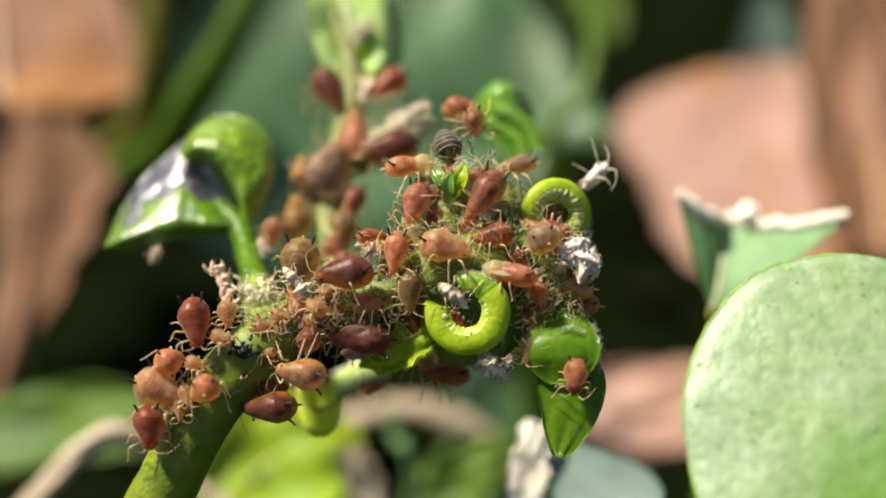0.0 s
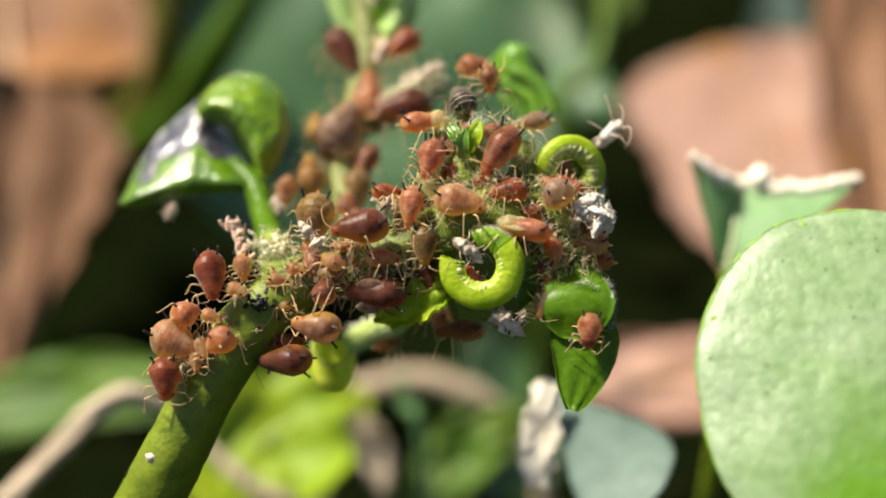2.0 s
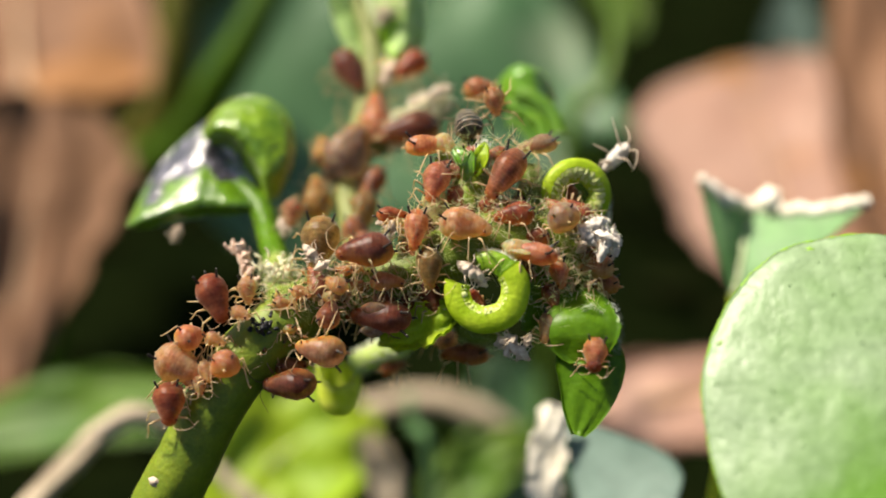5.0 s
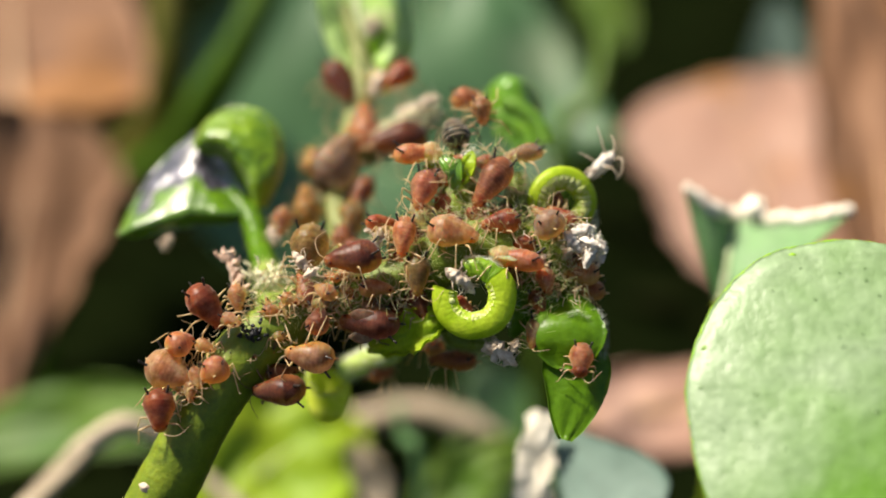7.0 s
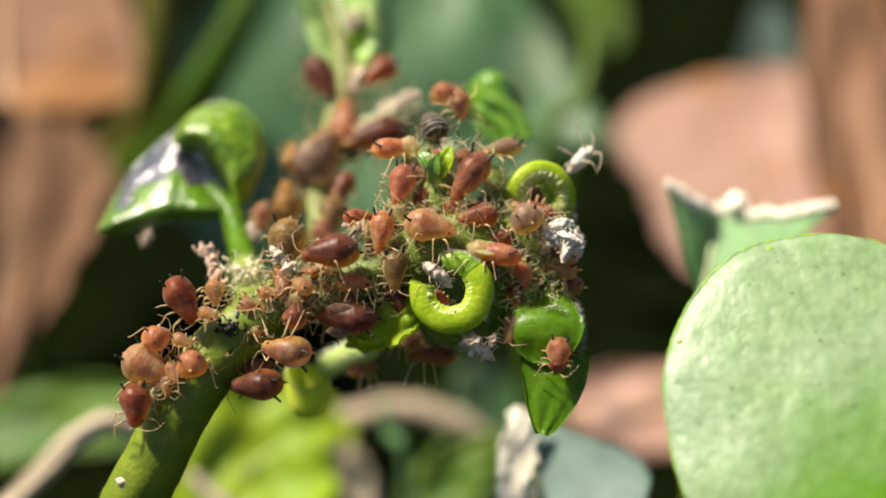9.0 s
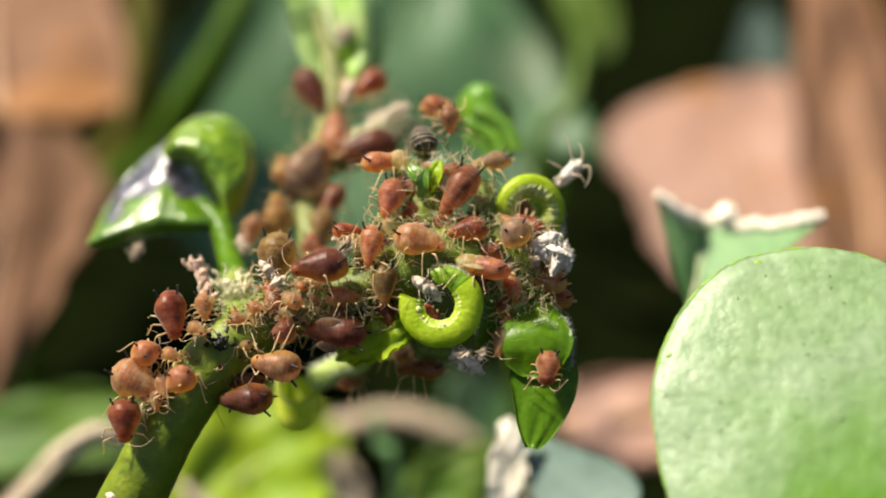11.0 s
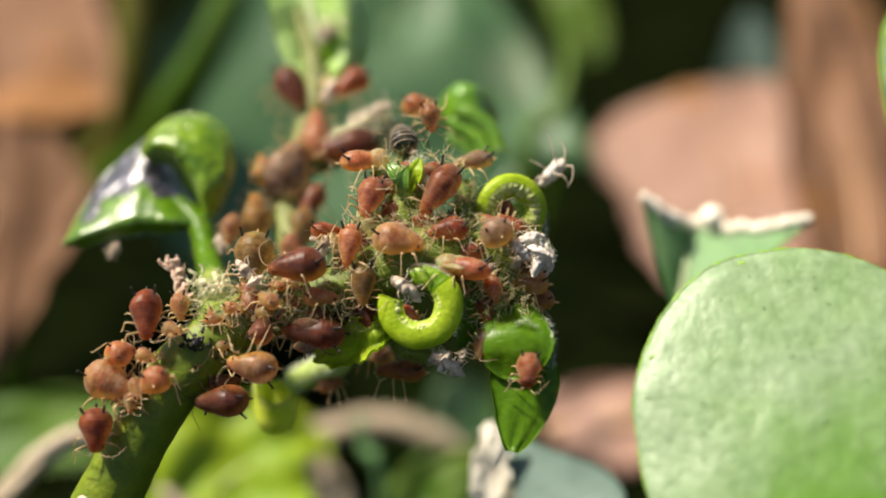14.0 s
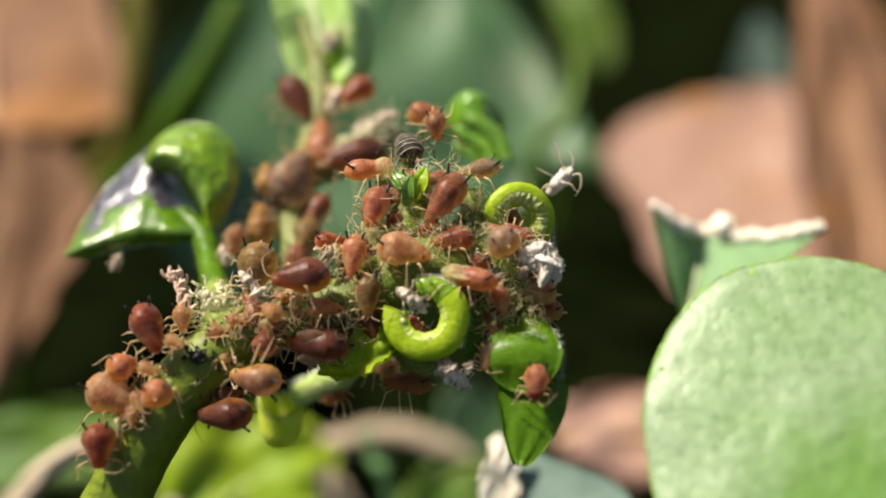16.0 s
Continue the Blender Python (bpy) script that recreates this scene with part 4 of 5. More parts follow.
# folded glossy leaf with sooty mould
COWL = ([(-11.21, 4.34, 9.20), (-10.61, 5.15, 9.00), (-9.92, 5.59, 8.80), (-9.14, 5.69, 8.60), (-8.22, 5.47, 8.40), (-7.52, 4.83, 8.20), (-7.16, 3.82, 8.00), (-7.25, 2.67, 7.80), (-7.81, 1.29, 7.60)],
        [(-10.78, 3.69, 7.60), (-10.33, 3.65, 7.60), (-9.93, 3.53, 7.60), (-9.62, 3.25, 7.60), (-9.32, 2.80, 7.60), (-9.03, 2.38, 7.60), (-8.75, 1.95, 7.60), (-8.52, 1.53, 7.60), (-8.28, 1.11, 7.60)])
part("glossy_leaf", loft(*COWL, [-0.35, 0.38, 0.62, 0.82, 0.98, 0.85, 0.1, -0.9], wave=0.10, seed=3), HOOD, plant, "dark green glossy folded leaf")
LOBE = ([(-8.60, 1.79, 8.40), (-9.24, 2.66, 8.50), (-10.03, 3.77, 8.60), (-10.79, 4.76, 8.70), (-11.73, 4.25, 8.70), (-12.81, 3.24, 8.60), (-13.57, 1.88, 8.20), (-14.10, 0.21, 7.80)],
        [(-8.44, 0.91, 7.40), (-9.09, 0.68, 7.40), (-9.94, 0.56, 7.40), (-10.83, 0.47, 7.40), (-11.72, 0.30, 7.40), (-12.51, 0.14, 7.40), (-13.26, 0.02, 7.40), (-13.97, 0.07, 7.40)])
leaf = part("glossy_leaf", loft(*LOBE, [-1.0, -0.7, -0.4, -0.1, 0.2, 0.5, 0.70, 0.1], wave=0.13, seed=6), GLOSSY, plant, "dark green glossy folded leaf")
part("mould", loft(*LOBE, [-1.0, -0.7, -0.4, -0.1, 0.2, 0.5, 0.70, 0.1], wave=0.17, seed=6, along=(0.20, 0.80), across=(0.03, 0.52), lift=0.10, thick=0.08, ragged=0.14, nu=60, nv=40), SOOT, leaf, "black shiny sooty mould with lilac glare in its colour")
part("mould", loft(*LOBE, [-1.0, -0.7, -0.4, -0.1, 0.2, 0.5, 0.70, 0.1], wave=0.10, seed=6, along=(0.72, 0.93), across=(0.30, 0.66), lift=0.07, thick=0.06, ragged=0.16, nu=30, nv=26), SOOT, leaf, "black shiny sooty mould with lilac glare in its colour")
# top leaf of the rear shoot
leaf = part("top_leaf", loft([(-6.88, 14.24, 12.60), (-6.57, 12.60, 12.20), (-6.22, 11.11, 11.80), (-5.86, 9.36, 11.80), (-5.28, 8.14, 11.50), (-4.45, 7.05, 11.20)],
                             [(-3.46, 14.24, 12.60), (-2.67, 12.60, 12.20), (-2.01, 11.11, 11.80), (-1.80, 9.66, 11.80), (-2.10, 8.19, 11.50), (-3.35, 7.05, 11.20)], [0.5, 0.35, 0.1, -0.15, -0.25, 0.0, 0.35, 0.65, 0.75, 0.35, -0.4], wave=0.12, seed=12), TOP, plant, "light green leaf with pale midrib")
part("midrib", tube(L((-4.84, 13.93, 12.40), (-4.50, 11.79, 12.00), (-4.16, 9.67, 11.60), (-3.91, 7.29, 10.90)), [0.12, 0.2, 0.24], 8, 30), VEIN, leaf)
part("lobe", shell((-2.94, 9.06, 11.60), 0.78, 1.25, 0.75, -10, (0, 14), seed=4, wave=0.05), LIME_DARK, leaf, "curled lime green side of the leaf")
part("hair", hairs(L((-3.85, 9.48, 10.80), (-3.30, 10.03, 10.80), (-2.70, 9.73, 10.80)), [0.2, 0.3, 0.2], 260, 0.3, 81, 0.02), CREAM, leaf, "cream fluff on the leaf", kind="stuff")


# ---- debris on the shoot ----
def curl_bits(name, label, centre, spread, count, material, seed, r=0.05, length=0.7):
    e = thing(name, centre, label, "plant debris")
    rng = np.random.default_rng(seed)
    c = V(local(centre))
    for k in range(count):
        p = c + rng.normal(0, 1, 3) * V(spread)
        d = unit(rng.normal(0, 1, 3))
        line = [p]
        for _ in range(5):
            d = unit(d + rng.normal(0, 0.75, 3))
            line.append(line[-1] + d * length * 0.24)
        part("shred", tube(line, [r * 0.7, r * 1.5, r, r * 1.3, r * 0.8, r * 0.3], 6, 15, 0.2, k), material, e)
    return e


def withered(label, path, material, strips, coil, r, seed):
    """A withered flower: thin strips coiled round a bent line."""
    e = thing("dried_flower", path[-1], label, "plant debris")
    rng = np.random.default_rng(seed)
    spine = glide(L(*path), 60)
    for k in range(strips):
        i, turns, start = rng.integers(0, 50), rng.uniform(0.6, 1.6), rng.uniform(0, 6.28)
        line = spine[i:i + rng.integers(10, 26)][::3] + rng.normal(0, coil * 0.5, 3)
        n = max(len(line) - 1, 1)
        line = [p + coil * (0.4 + q / n) * V((math.cos(start + turns * 6.28 * q / n), math.sin(start + turns * 6.28 * q / n), 0.7 * math.sin(1.3 * start + turns * 5 * q / n))) for q, p in enumerate(line)]
        part("shred", tube(line, [r * 0.5, r * 1.4, r, r * 1.5, r * 0.3], 6, 22, 0.25, k), material, e)
    return e


withered("shrivelled brown dried flower coiled on the stem", [(-8.95, -0.58, 3.00), (-8.50, -0.80, 2.90), (-8.20, -1.20, 2.80), (-8.05, -1.75, 2.70), (-7.75, -2.30, 2.50)], DRIED, 30, 0.17, 0.05, 11)
withered("cream withered petals lying on the stem", [(-7.45, -1.15, 2.50), (-7.20, -1.60, 2.40), (-6.90, -1.90, 2.40), (-6.45, -1.75, 2.50)], CREAM, 14, 0.16, 0.06, 12)
curl_bits("cream_fluff", "tuft of cream coloured withered fluff on the stem", (-7.02, -1.58, 2.90), (0.42, 0.24, 0.25), 64, CREAM, 3, 0.04, 0.42)
curl_bits("dried_flower", "rusty withered bits in a cream tuft", (-6.81, -1.79, 2.90), (0.35, 0.18, 0.2), 14, DRIED, 4, 0.05, 0.4)
curl_bits("black_fungus", "black crust on the green stem", (-7.12, -3.56, 0.25), (0.22, 0.16, 0.05), 22, BLACK, 6, 0.05, 0.25)


def husk(centre, length, heading, seed, tip=0.0, reach=0.27, skin=None):
    """A shed aphid skin: an open crumpled shell with limp legs."""
    turn = Matrix.Rotation(radians(heading), 4, "Z") @ Matrix.Rotation(radians(tip), 4, "Y")
    e = thing("shed_skin", centre, "whitish shed aphid skin stuck to the shoot", "shed skin", "shed skins", turn=turn)
    rng = np.random.default_rng(seed)

    def fn(s, t):
        a = math.pi * (-0.15 + 1.3 * t)
        r = length * 0.19 * max(math.sin(math.pi * min(max(s, 0.04), 0.96)), 0.1) ** 0.6
        k = 1 + 0.75 * noise.noise(Vector((s * 5, t * 5, seed))) + 0.3 * noise.noise(Vector((s * 13, t * 13, seed)))
        return V((length * (s - 0.5), r * k * math.cos(a), r * k * math.sin(a)))

    part("shell", sheet(fn, 22, 16, 0.02), skin or HUSK, e)
    for k in range(6):
        side = 1 if k % 2 else -1
        p = V((length * (0.25 - 0.2 * (k // 2)), side * length * 0.15, 0))
        d = V((rng.normal(0, 0.5), side, rng.normal(0, 0.6))) * length * reach
        part("leg", tube([p, p + d * 0.6 + V((0, 0, 0.1)), p + d + rng.normal(0, 0.08, 3)], [0.03, 0.022, 0.012], 5, 8), skin or HUSK, e)
    return e


for k, (c, length, head, tip) in enumerate((
    ((5.06, -0.60, 1.20), 0.9, 100, 0), ((4.69, 0.02, 1.60), 0.8, 20, 0), ((5.30, -0.81, 1.50), 0.8, -60, 0), ((1.75, -4.26, 0.80), 0.9, 60, 20), ((-0.50, -3.28, 1.40), 0.7, 30, 0), ((4.94, -0.23, 1.60), 1.2, 160, 0), ((4.46, -0.60, 1.40), 0.9, 40, 10), ((2.05, -4.44, 0.60), 1.0, -40, 10), ((1.56, -4.07, 1.00), 0.9, 20, 0), ((-5.45, -0.99, 0.60), 0.9, -50, 0),
    ((-5.04, -1.40, 0.50), 0.7, 30, 0), ((-2.64, -0.18, 1.00), 0.9, 80, 0), ((-2.86, 0.23, 1.30), 0.7, 20, 0), ((0.32, -1.58, 0.10), 1.2, -35, 0), ((0.62, -1.89, 0.30), 0.7, -40, 0), ((-11.83, -0.21, 7.00), 0.8, 60, 0), ((-7.27, 0.02, 6.00), 0.9, 100, 0),
    ((-1.06, 5.95, 9.00), 1.2, 20, 0), ((-1.80, 5.63, 9.40), 1.3, 10, 0), ((-3.30, 6.92, 10.00), 1.2, 60, 0), ((-3.62, 9.57, 11.00), 1.0, 70, 0), ((3.29, -1.00, 0.90), 0.7, 60, 0), ((2.37, -4.07, 1.00), 0.6, 70, 0),
)):
    husk(c, length, head, k + 1, tip)
def perched_skin():
    """A whole shed skin that still stands on its legs, feelers up."""
    e = thing("shed_skin", (5.55, 2.45, 3.60), "whitish shed aphid skin perched on a curled leaf", "shed skin", "shed skins")
    path = [(5.40, 2.30, 3.60), (5.62, 2.56, 3.50), (5.90, 2.86, 3.40), (6.12, 3.10, 3.40), (6.28, 3.26, 3.45)]
    part("shell", tube(L(*path), [0.14, 0.25, 0.27, 0.24, 0.10], 14, 30, 0.17, 7), WHITE_HUSK, e)
    for line in ([(6.00, 3.02, 3.3), (5.86, 3.45, 3.2), (5.72, 3.95, 3.2), (5.62, 4.25, 3.2)], [(6.22, 3.18, 3.3), (6.30, 3.48, 3.2), (6.22, 3.78, 3.2), (6.12, 3.92, 3.2)],
                 [(6.10, 2.94, 3.3), (6.52, 3.02, 3.1), (6.56, 2.58, 3.1), (6.36, 2.20, 3.2)], [(5.86, 2.72, 3.2), (6.20, 2.62, 3.0), (6.36, 2.36, 3.0)],
                 [(5.72, 2.78, 3.4), (5.42, 3.00, 3.3), (5.12, 3.16, 3.3), (4.92, 3.26, 3.3)], [(5.60, 2.50, 3.3), (5.30, 2.62, 3.2), (5.12, 2.40, 3.2)]):
        part("leg", tube(L(*line), [0.045, 0.036, 0.027, 0.014], 6, 16, 0.12), HUSK, e)


perched_skin()
for k, (c, length, head, tip) in enumerate((((4.72, 0.12, 0.55), 1.0, 15, 20), ((5.26, -0.22, 0.75), 1.0, -50, -15), ((5.02, -0.72, 0.35), 0.9, 70, 10), ((4.42, -0.25, 0.35), 0.8, 130, 0), ((5.48, -0.55, 1.10), 0.9, 95, 25), ((5.00, -0.28, 0.25), 0.8, 160, 30))):
    husk(c, 1.2 * length, head, 50 + k, tip, 0.14, WHITE_HUSK)



# ---- aphids ----
def aphid_body(length, width, seed, nu=22, nv=18):
    """Pear-shaped abdomen and thorax with soft rings, head end at +x."""
    verts, faces = [], []
    for i in range(nu + 1):
        s = i / nu
        x = length * (s - 0.5)
        if s < 0.42:
            prof = math.sqrt(max(1 - ((0.42 - s) / 0.42) ** 2.2, 0))
        else:
            q = (s - 0.42) / 0.58
            prof = (1 - 0.70 * q ** 1.15) * math.sqrt(max(1 - max((q - 0.72) / 0.28, 0) ** 2.4, 0))
        prof *= 1 + 0.022 * math.cos(s * 2 * math.pi * 8) * min(1, 4 * s, 4 * (1 - s))
        for k in range(nv):
            a = 2 * math.pi * k / nv
            hgt = 0.56 if math.sin(a) > 0 else 0.36
            d = 1 + 0.09 * noise.noise(Vector((s * 3, math.cos(a) * 1.5, math.sin(a) * 1.5 + seed * 3.3)))
            verts.append((x, 0.5 * width * prof * math.cos(a) * d, hgt * width * prof * math.sin(a) * d))
    for i in range(nu):
        for k in range(nv):
            faces.append((i * nv + k, (i + 1) * nv + k, (i + 1) * nv + (k + 1) % nv, i * nv + (k + 1) % nv)[::-1])
    return np.array(verts, float), faces


KINDS = {"red": "reddish brown", "dark": "dark brown", "brown": "brown", "amber": "amber", "golden": "golden brown", "orange": "orange", "tan": "tan brown", "rose": "rosy brown", "olive": "olive brown", "grey": "greyish brown", "black": "blackish striped", "pale": "pale pinkish"}
COUNT = [0]


def aphid(centre, length, width, heading, skin="brown", tip=0, roll=0, where="on the stem", legs="pale", front="", wings=False, spread=1.0, feelers=1.0, lean=None):
    COUNT[0] += 1
    seed = COUNT[0]
    width *= 1.02
    rng = np.random.default_rng(100 + seed)
    if lean is None:
        lean = -18 - 44 * abs(math.cos(radians(heading)))
    turn = Matrix.Rotation(radians(lean), 4, "X") @ Matrix.Rotation(radians(heading), 4, "Z") @ Matrix.Rotation(radians(tip), 4, "Y") @ Matrix.Rotation(radians(roll), 4, "X")
    size = "small" if length < 1.2 else "plump" if width > 0.64 * length else "large" if length > 1.8 else "wingless"
    e = thing("aphid", centre, f"{size} {KINDS[skin]} aphid {where}", "aphid", "aphids of the colony", turn=turn)
    hide = SKIN[skin]
    limb = LEG if legs == "pale" else LEG_DARK
    skinned = part("abdomen", aphid_body(length, width, seed), hide, e)
    part("gut", lump((-0.07 * length, 0, 0.02 * width), (0.27 * length, 0.27 * width, 0.22 * width), seed, 0.24, 14, 10), GUT[skin], skinned, "darker inside showing through")
    hl = 0.20 * width + 0.03
    head = part("head", lump((length * 0.5 - hl * 0.75, 0, -0.02 * width), (hl, hl * 1.05, hl * 0.85), seed, 0.05, 12, 8), SKIN[front] if front else hide, e)
    if front:
        big = 1.0 if front == "pale" else 0.72
        part("thorax", lump((length * (0.30 if big == 1.0 else 0.36), 0, 0.08 * width * big), (length * 0.25 * big, width * 0.46 * big, width * 0.44 * big), seed, 0.08, 14, 10), SKIN[front], e, "pale thorax" if front == "pale" else "dark thorax")
    for side in (1, -1):
        part("eye", lump((length * 0.5 - hl * 0.55, side * hl * 0.92, 0.03), (0.05, 0.045, 0.05), 1, 0, 8, 6), EYE, head)
        a = V((length * 0.5, side * hl * 0.45, 0))
        g = rng.uniform(0.35, 0.75) * feelers
        part("antenna", tube([a, a + V((0.35, side * 0.22, 0.15)) * length * 0.5 * g, a + V((0.3, side * 0.55, 0.25)) * length * 0.8 * g + rng.normal(0, 0.05, 3), a + V((-0.1, side * 0.8, 0.3)) * length * g + rng.normal(0, 0.1, 3)], [0.018, 0.014, 0.011, 0.007], 5, 12), limb, head)
        g = min(1.0, 0.35 + 0.4 * length)
        c = V((-length * 0.30, side * width * 0.27, width * 0.30))
        part("cornicle", tube([c, c + V((-0.12, side * 0.06, 0.10)) * (length / 1.8), c + V((-0.26, side * 0.12, 0.24)) * (length / 1.8)], [0.07 * g, 0.046 * g, 0.040 * g, 0.044 * g], 8, 8), INK, e, "black tube")
        for k in range(3):
            b = V((length * (0.30 - 0.15 * k), side * width * 0.24, -width * 0.2))
            fwd = (0.55, 0.05, -0.6)[k] + rng.normal(0, 0.18)
            out = spread * length * rng.uniform(0.20, 0.34)
            knee = b + V((fwd * out * 0.7, side * out * 0.95, width * rng.uniform(0.02, 0.32)))
            foot = knee + V((fwd * out * 0.9, side * out * rng.uniform(0.1, 0.7), -width * rng.uniform(0.45, 0.8)))
            toe = foot + V((fwd * 0.05, side * 0.06, -0.02))
            part("leg", tube([b, b + (knee - b) * 0.6 + V((0, 0, 0.03)), knee, knee + (foot - knee) * 0.5, foot, toe], [0.032, 0.038, 0.025, 0.023, 0.019, 0.014], 6, 16), limb, e)
    part("cauda", tube([V((-length * 0.47, 0, 0)), V((-length * 0.5 - 0.09, 0, 0.02)), V((-length * 0.5 - 0.16, 0, 0.03))], [0.05, 0.04, 0.015], 6, 5), INK if skin in ("dark", "black", "red") else limb, e)
    if skin == "black":
        for k in range(5):
            x, r = length * (-0.30 + 0.14 * k), width * (0.44, 0.50, 0.50, 0.45, 0.38)[k]
            part("band", tube([V((x, r * math.cos(a), r * 1.13 * math.sin(a))) for a in np.linspace(0.35, math.pi - 0.35, 9)], [0.008, 0.014, 0.008], 6, 18), HUSK, e, "pale stripe")
    if wings:
        for side in (1, -1):
            w = V((length * 0.14, side * width * 0.36, width * 0.26))
            part("wing_bud", lump(w, (length * 0.21, width * 0.20, width * 0.08), seed, 0.1, 12, 7), SKIN["pale" if skin == "rose" else "grey"], e, "pale wing bud")
    return e


A = {}
A["red_left"] = aphid((-8.82, -2.59, 0.20), 1.85, 1.13, -80, "red")
aphid((-7.88, -3.14, 0.00), 0.80, 0.56, -30, "amber")
aphid((-7.85, -2.34, 1.20), 1.07, 0.70, -80, "amber")
aphid((-6.50, -2.83, 0.80), 0.81, 0.53, 10, "tan")
aphid((-9.72, -4.00, 0.20), 1.21, 0.96, 40, "orange", tip=40, lean=-20)
A["tan_left"] = aphid((-10.09, -5.01, 0.30), 1.97, 1.45, -30, "amber", lean=-40)
A["round_orange"] = aphid((-8.30, -4.93, -0.40), 1.27, 1.07, 100, "orange", tip=58, lean=-20)
A["low_red"] = aphid((-10.36, -6.27, -0.10), 1.56, 1.16, -85, "red")
aphid((-9.32, -5.62, 0.00), 0.92, 0.56, -80, "amber")
A["tan_low"] = aphid((-4.97, -4.37, -0.10), 1.76, 1.16, 172, "tan", lean=35)
aphid((-6.16, -5.66, 0.60), 1.95, 1.14, 185, "dark", legs="dark", spread=0.8, lean=25)
A["olive_up"] = aphid((-5.27, -0.56, 1.60), 1.99, 1.45, -95, "olive")
A["dark_side"] = aphid((-3.46, -0.92, 0.20), 2.05, 1.29, 184, "dark", lean=-58)
aphid((-4.51, -2.09, 0.30), 1.05, 0.64, 140, "amber")
aphid((-2.70, -2.00, 0.40), 1.25, 0.73, 5, "orange")
aphid((-4.79, -3.16, 0.60), 1.14, 0.89, 80, "brown")
aphid((-2.88, -3.22, 0.60), 2.19, 1.18, 178, "dark", wings=True, legs="dark", lean=20)
aphid((-1.20, -1.46, 0.60), 1.54, 0.97, -88, "olive")
aphid((-1.21, -2.55, 1.20), 1.27, 0.95, -60, "dark")
aphid((-1.70, -0.08, 0.60), 1.58, 0.85, -95, "orange")
aphid((-2.60, 0.43, 1.30), 1.15, 0.62, 8, "red")
aphid((0.06, 0.02, 0.30), 1.89, 1.25, -12, "amber", lean=-62)
aphid((1.86, 0.43, 0.90), 1.47, 0.98, 190, "red")
aphid((-1.01, 1.67, 1.40), 1.61, 1.03, -105, "rose")
aphid((-1.02, 0.81, 1.60), 1.37, 0.95, -80, "pale")
aphid((-0.19, 1.06, 1.70), 0.96, 0.83, -60, "red")
aphid((1.52, 1.98, 1.30), 2.23, 1.15, -122, "brown", lean=-25)
aphid((2.78, 3.10, 2.60), 1.57, 0.76, 198, "grey", spread=1.5)
aphid((-1.29, 3.01, 1.90), 1.80, 0.84, 12, "orange", front="pale", lean=-60)
A["striped"] = aphid((0.13, 3.89, 2.50), 1.31, 1.10, 105, "black", legs="dark", feelers=2.3, spread=1.4)
aphid((1.15, 4.81, 2.80), 1.11, 0.81, -80, "tan", tip=20, spread=1.7)
aphid((0.64, 5.67, 6.00), 1.37, 0.96, 20, "orange")
aphid((3.54, 0.30, 0.30), 1.30, 1.18, 120, "grey", tip=55, lean=-20)
aphid((2.54, -0.35, 1.00), 1.27, 0.70, 170, "red")
A["rosy"] = aphid((2.43, -0.94, 0.20), 2.01, 0.84, 160, "rose", front="pale", wings=True)
aphid((4.86, -1.46, 1.30), 1.32, 0.95, 175, "amber")
aphid((5.24, -2.06, 1.70), 1.08, 0.79, 165, "orange")
aphid((3.48, -1.65, 0.70), 1.14, 0.69, -80, "orange")
aphid((3.06, -3.52, 0.50), 1.29, 0.69, -105, "tan")
aphid((4.66, -4.45, -0.30), 1.26, 0.85, -98, "orange", where="on a hanging leaf", front="dark")
aphid((3.94, 1.25, 2.60), 0.93, 0.72, -85, "brown", where="inside a curled leaf")
aphid((0.13, -4.81, 3.20), 1.85, 0.90, 175, "brown")
aphid((-0.75, -4.26, 4.20), 1.10, 0.88, 150, "grey")
aphid((0.43, -2.56, 0.60), 0.89, 0.57, -40, "red", where="inside a curled leaf")
aphid((-2.77, -5.45, 5.00), 1.07, 0.71, 30, "brown")
aphid((-5.82, -2.41, 0.60), 0.73, 0.53, -20, "amber")
aphid((-1.94, -0.81, 1.40), 1.03, 0.62, -60, "brown")
aphid((0.95, 0.85, 1.60), 1.00, 0.62, 40, "red")
aphid((3.22, -2.46, 0.80), 1.02, 0.65, -70, "brown")
aphid((-1.93, -2.65, 1.20), 0.95, 0.62, 60, "dark")
aphid((-8.13, -4.05, 0.80), 0.77, 0.49, 200, "amber")
aphid((-3.78, -2.14, 1.20), 0.90, 0.58, -30, "brown")
aphid((4.72, -2.17, 1.90), 0.92, 0.63, -60, "brown")
aphid((-4.88, 3.32, 8.40), 2.50, 2.12, 60, "grey", tip=-35)
A["rear_amber"] = aphid((-5.92, 3.25, 8.20), 1.45, 0.90, 100, "golden")
A["rear_tan"] = aphid((-6.10, 1.32, 7.60), 1.93, 1.25, 95, "golden")
aphid((-3.84, 1.92, 8.00), 1.80, 1.00, -110, "brown")
aphid((-4.19, 0.68, 7.40), 2.13, 1.22, -100, "olive")
aphid((-2.30, 4.22, 8.70), 2.70, 1.60, 197, "dark")
aphid((-3.82, 4.85, 9.40), 2.40, 1.38, 92, "orange")
aphid((-2.32, 7.22, 10.00), 1.75, 1.13, -130, "red")
aphid((-5.02, 7.03, 10.40), 2.38, 1.37, -65, "dark")
aphid((-7.07, 0.67, 7.00), 1.28, 0.84, -100, "tan")
aphid((-5.37, 2.30, 8.60), 1.25, 0.98, -50, "black")
aphid((-8.80, -4.09, 0.10), 0.84, 0.56, -30, "amber")
aphid((-9.06, -5.17, -0.10), 0.88, 0.56, -70, "amber")
aphid((-9.70, -5.49, 0.10), 0.80, 0.52, -60, "tan")
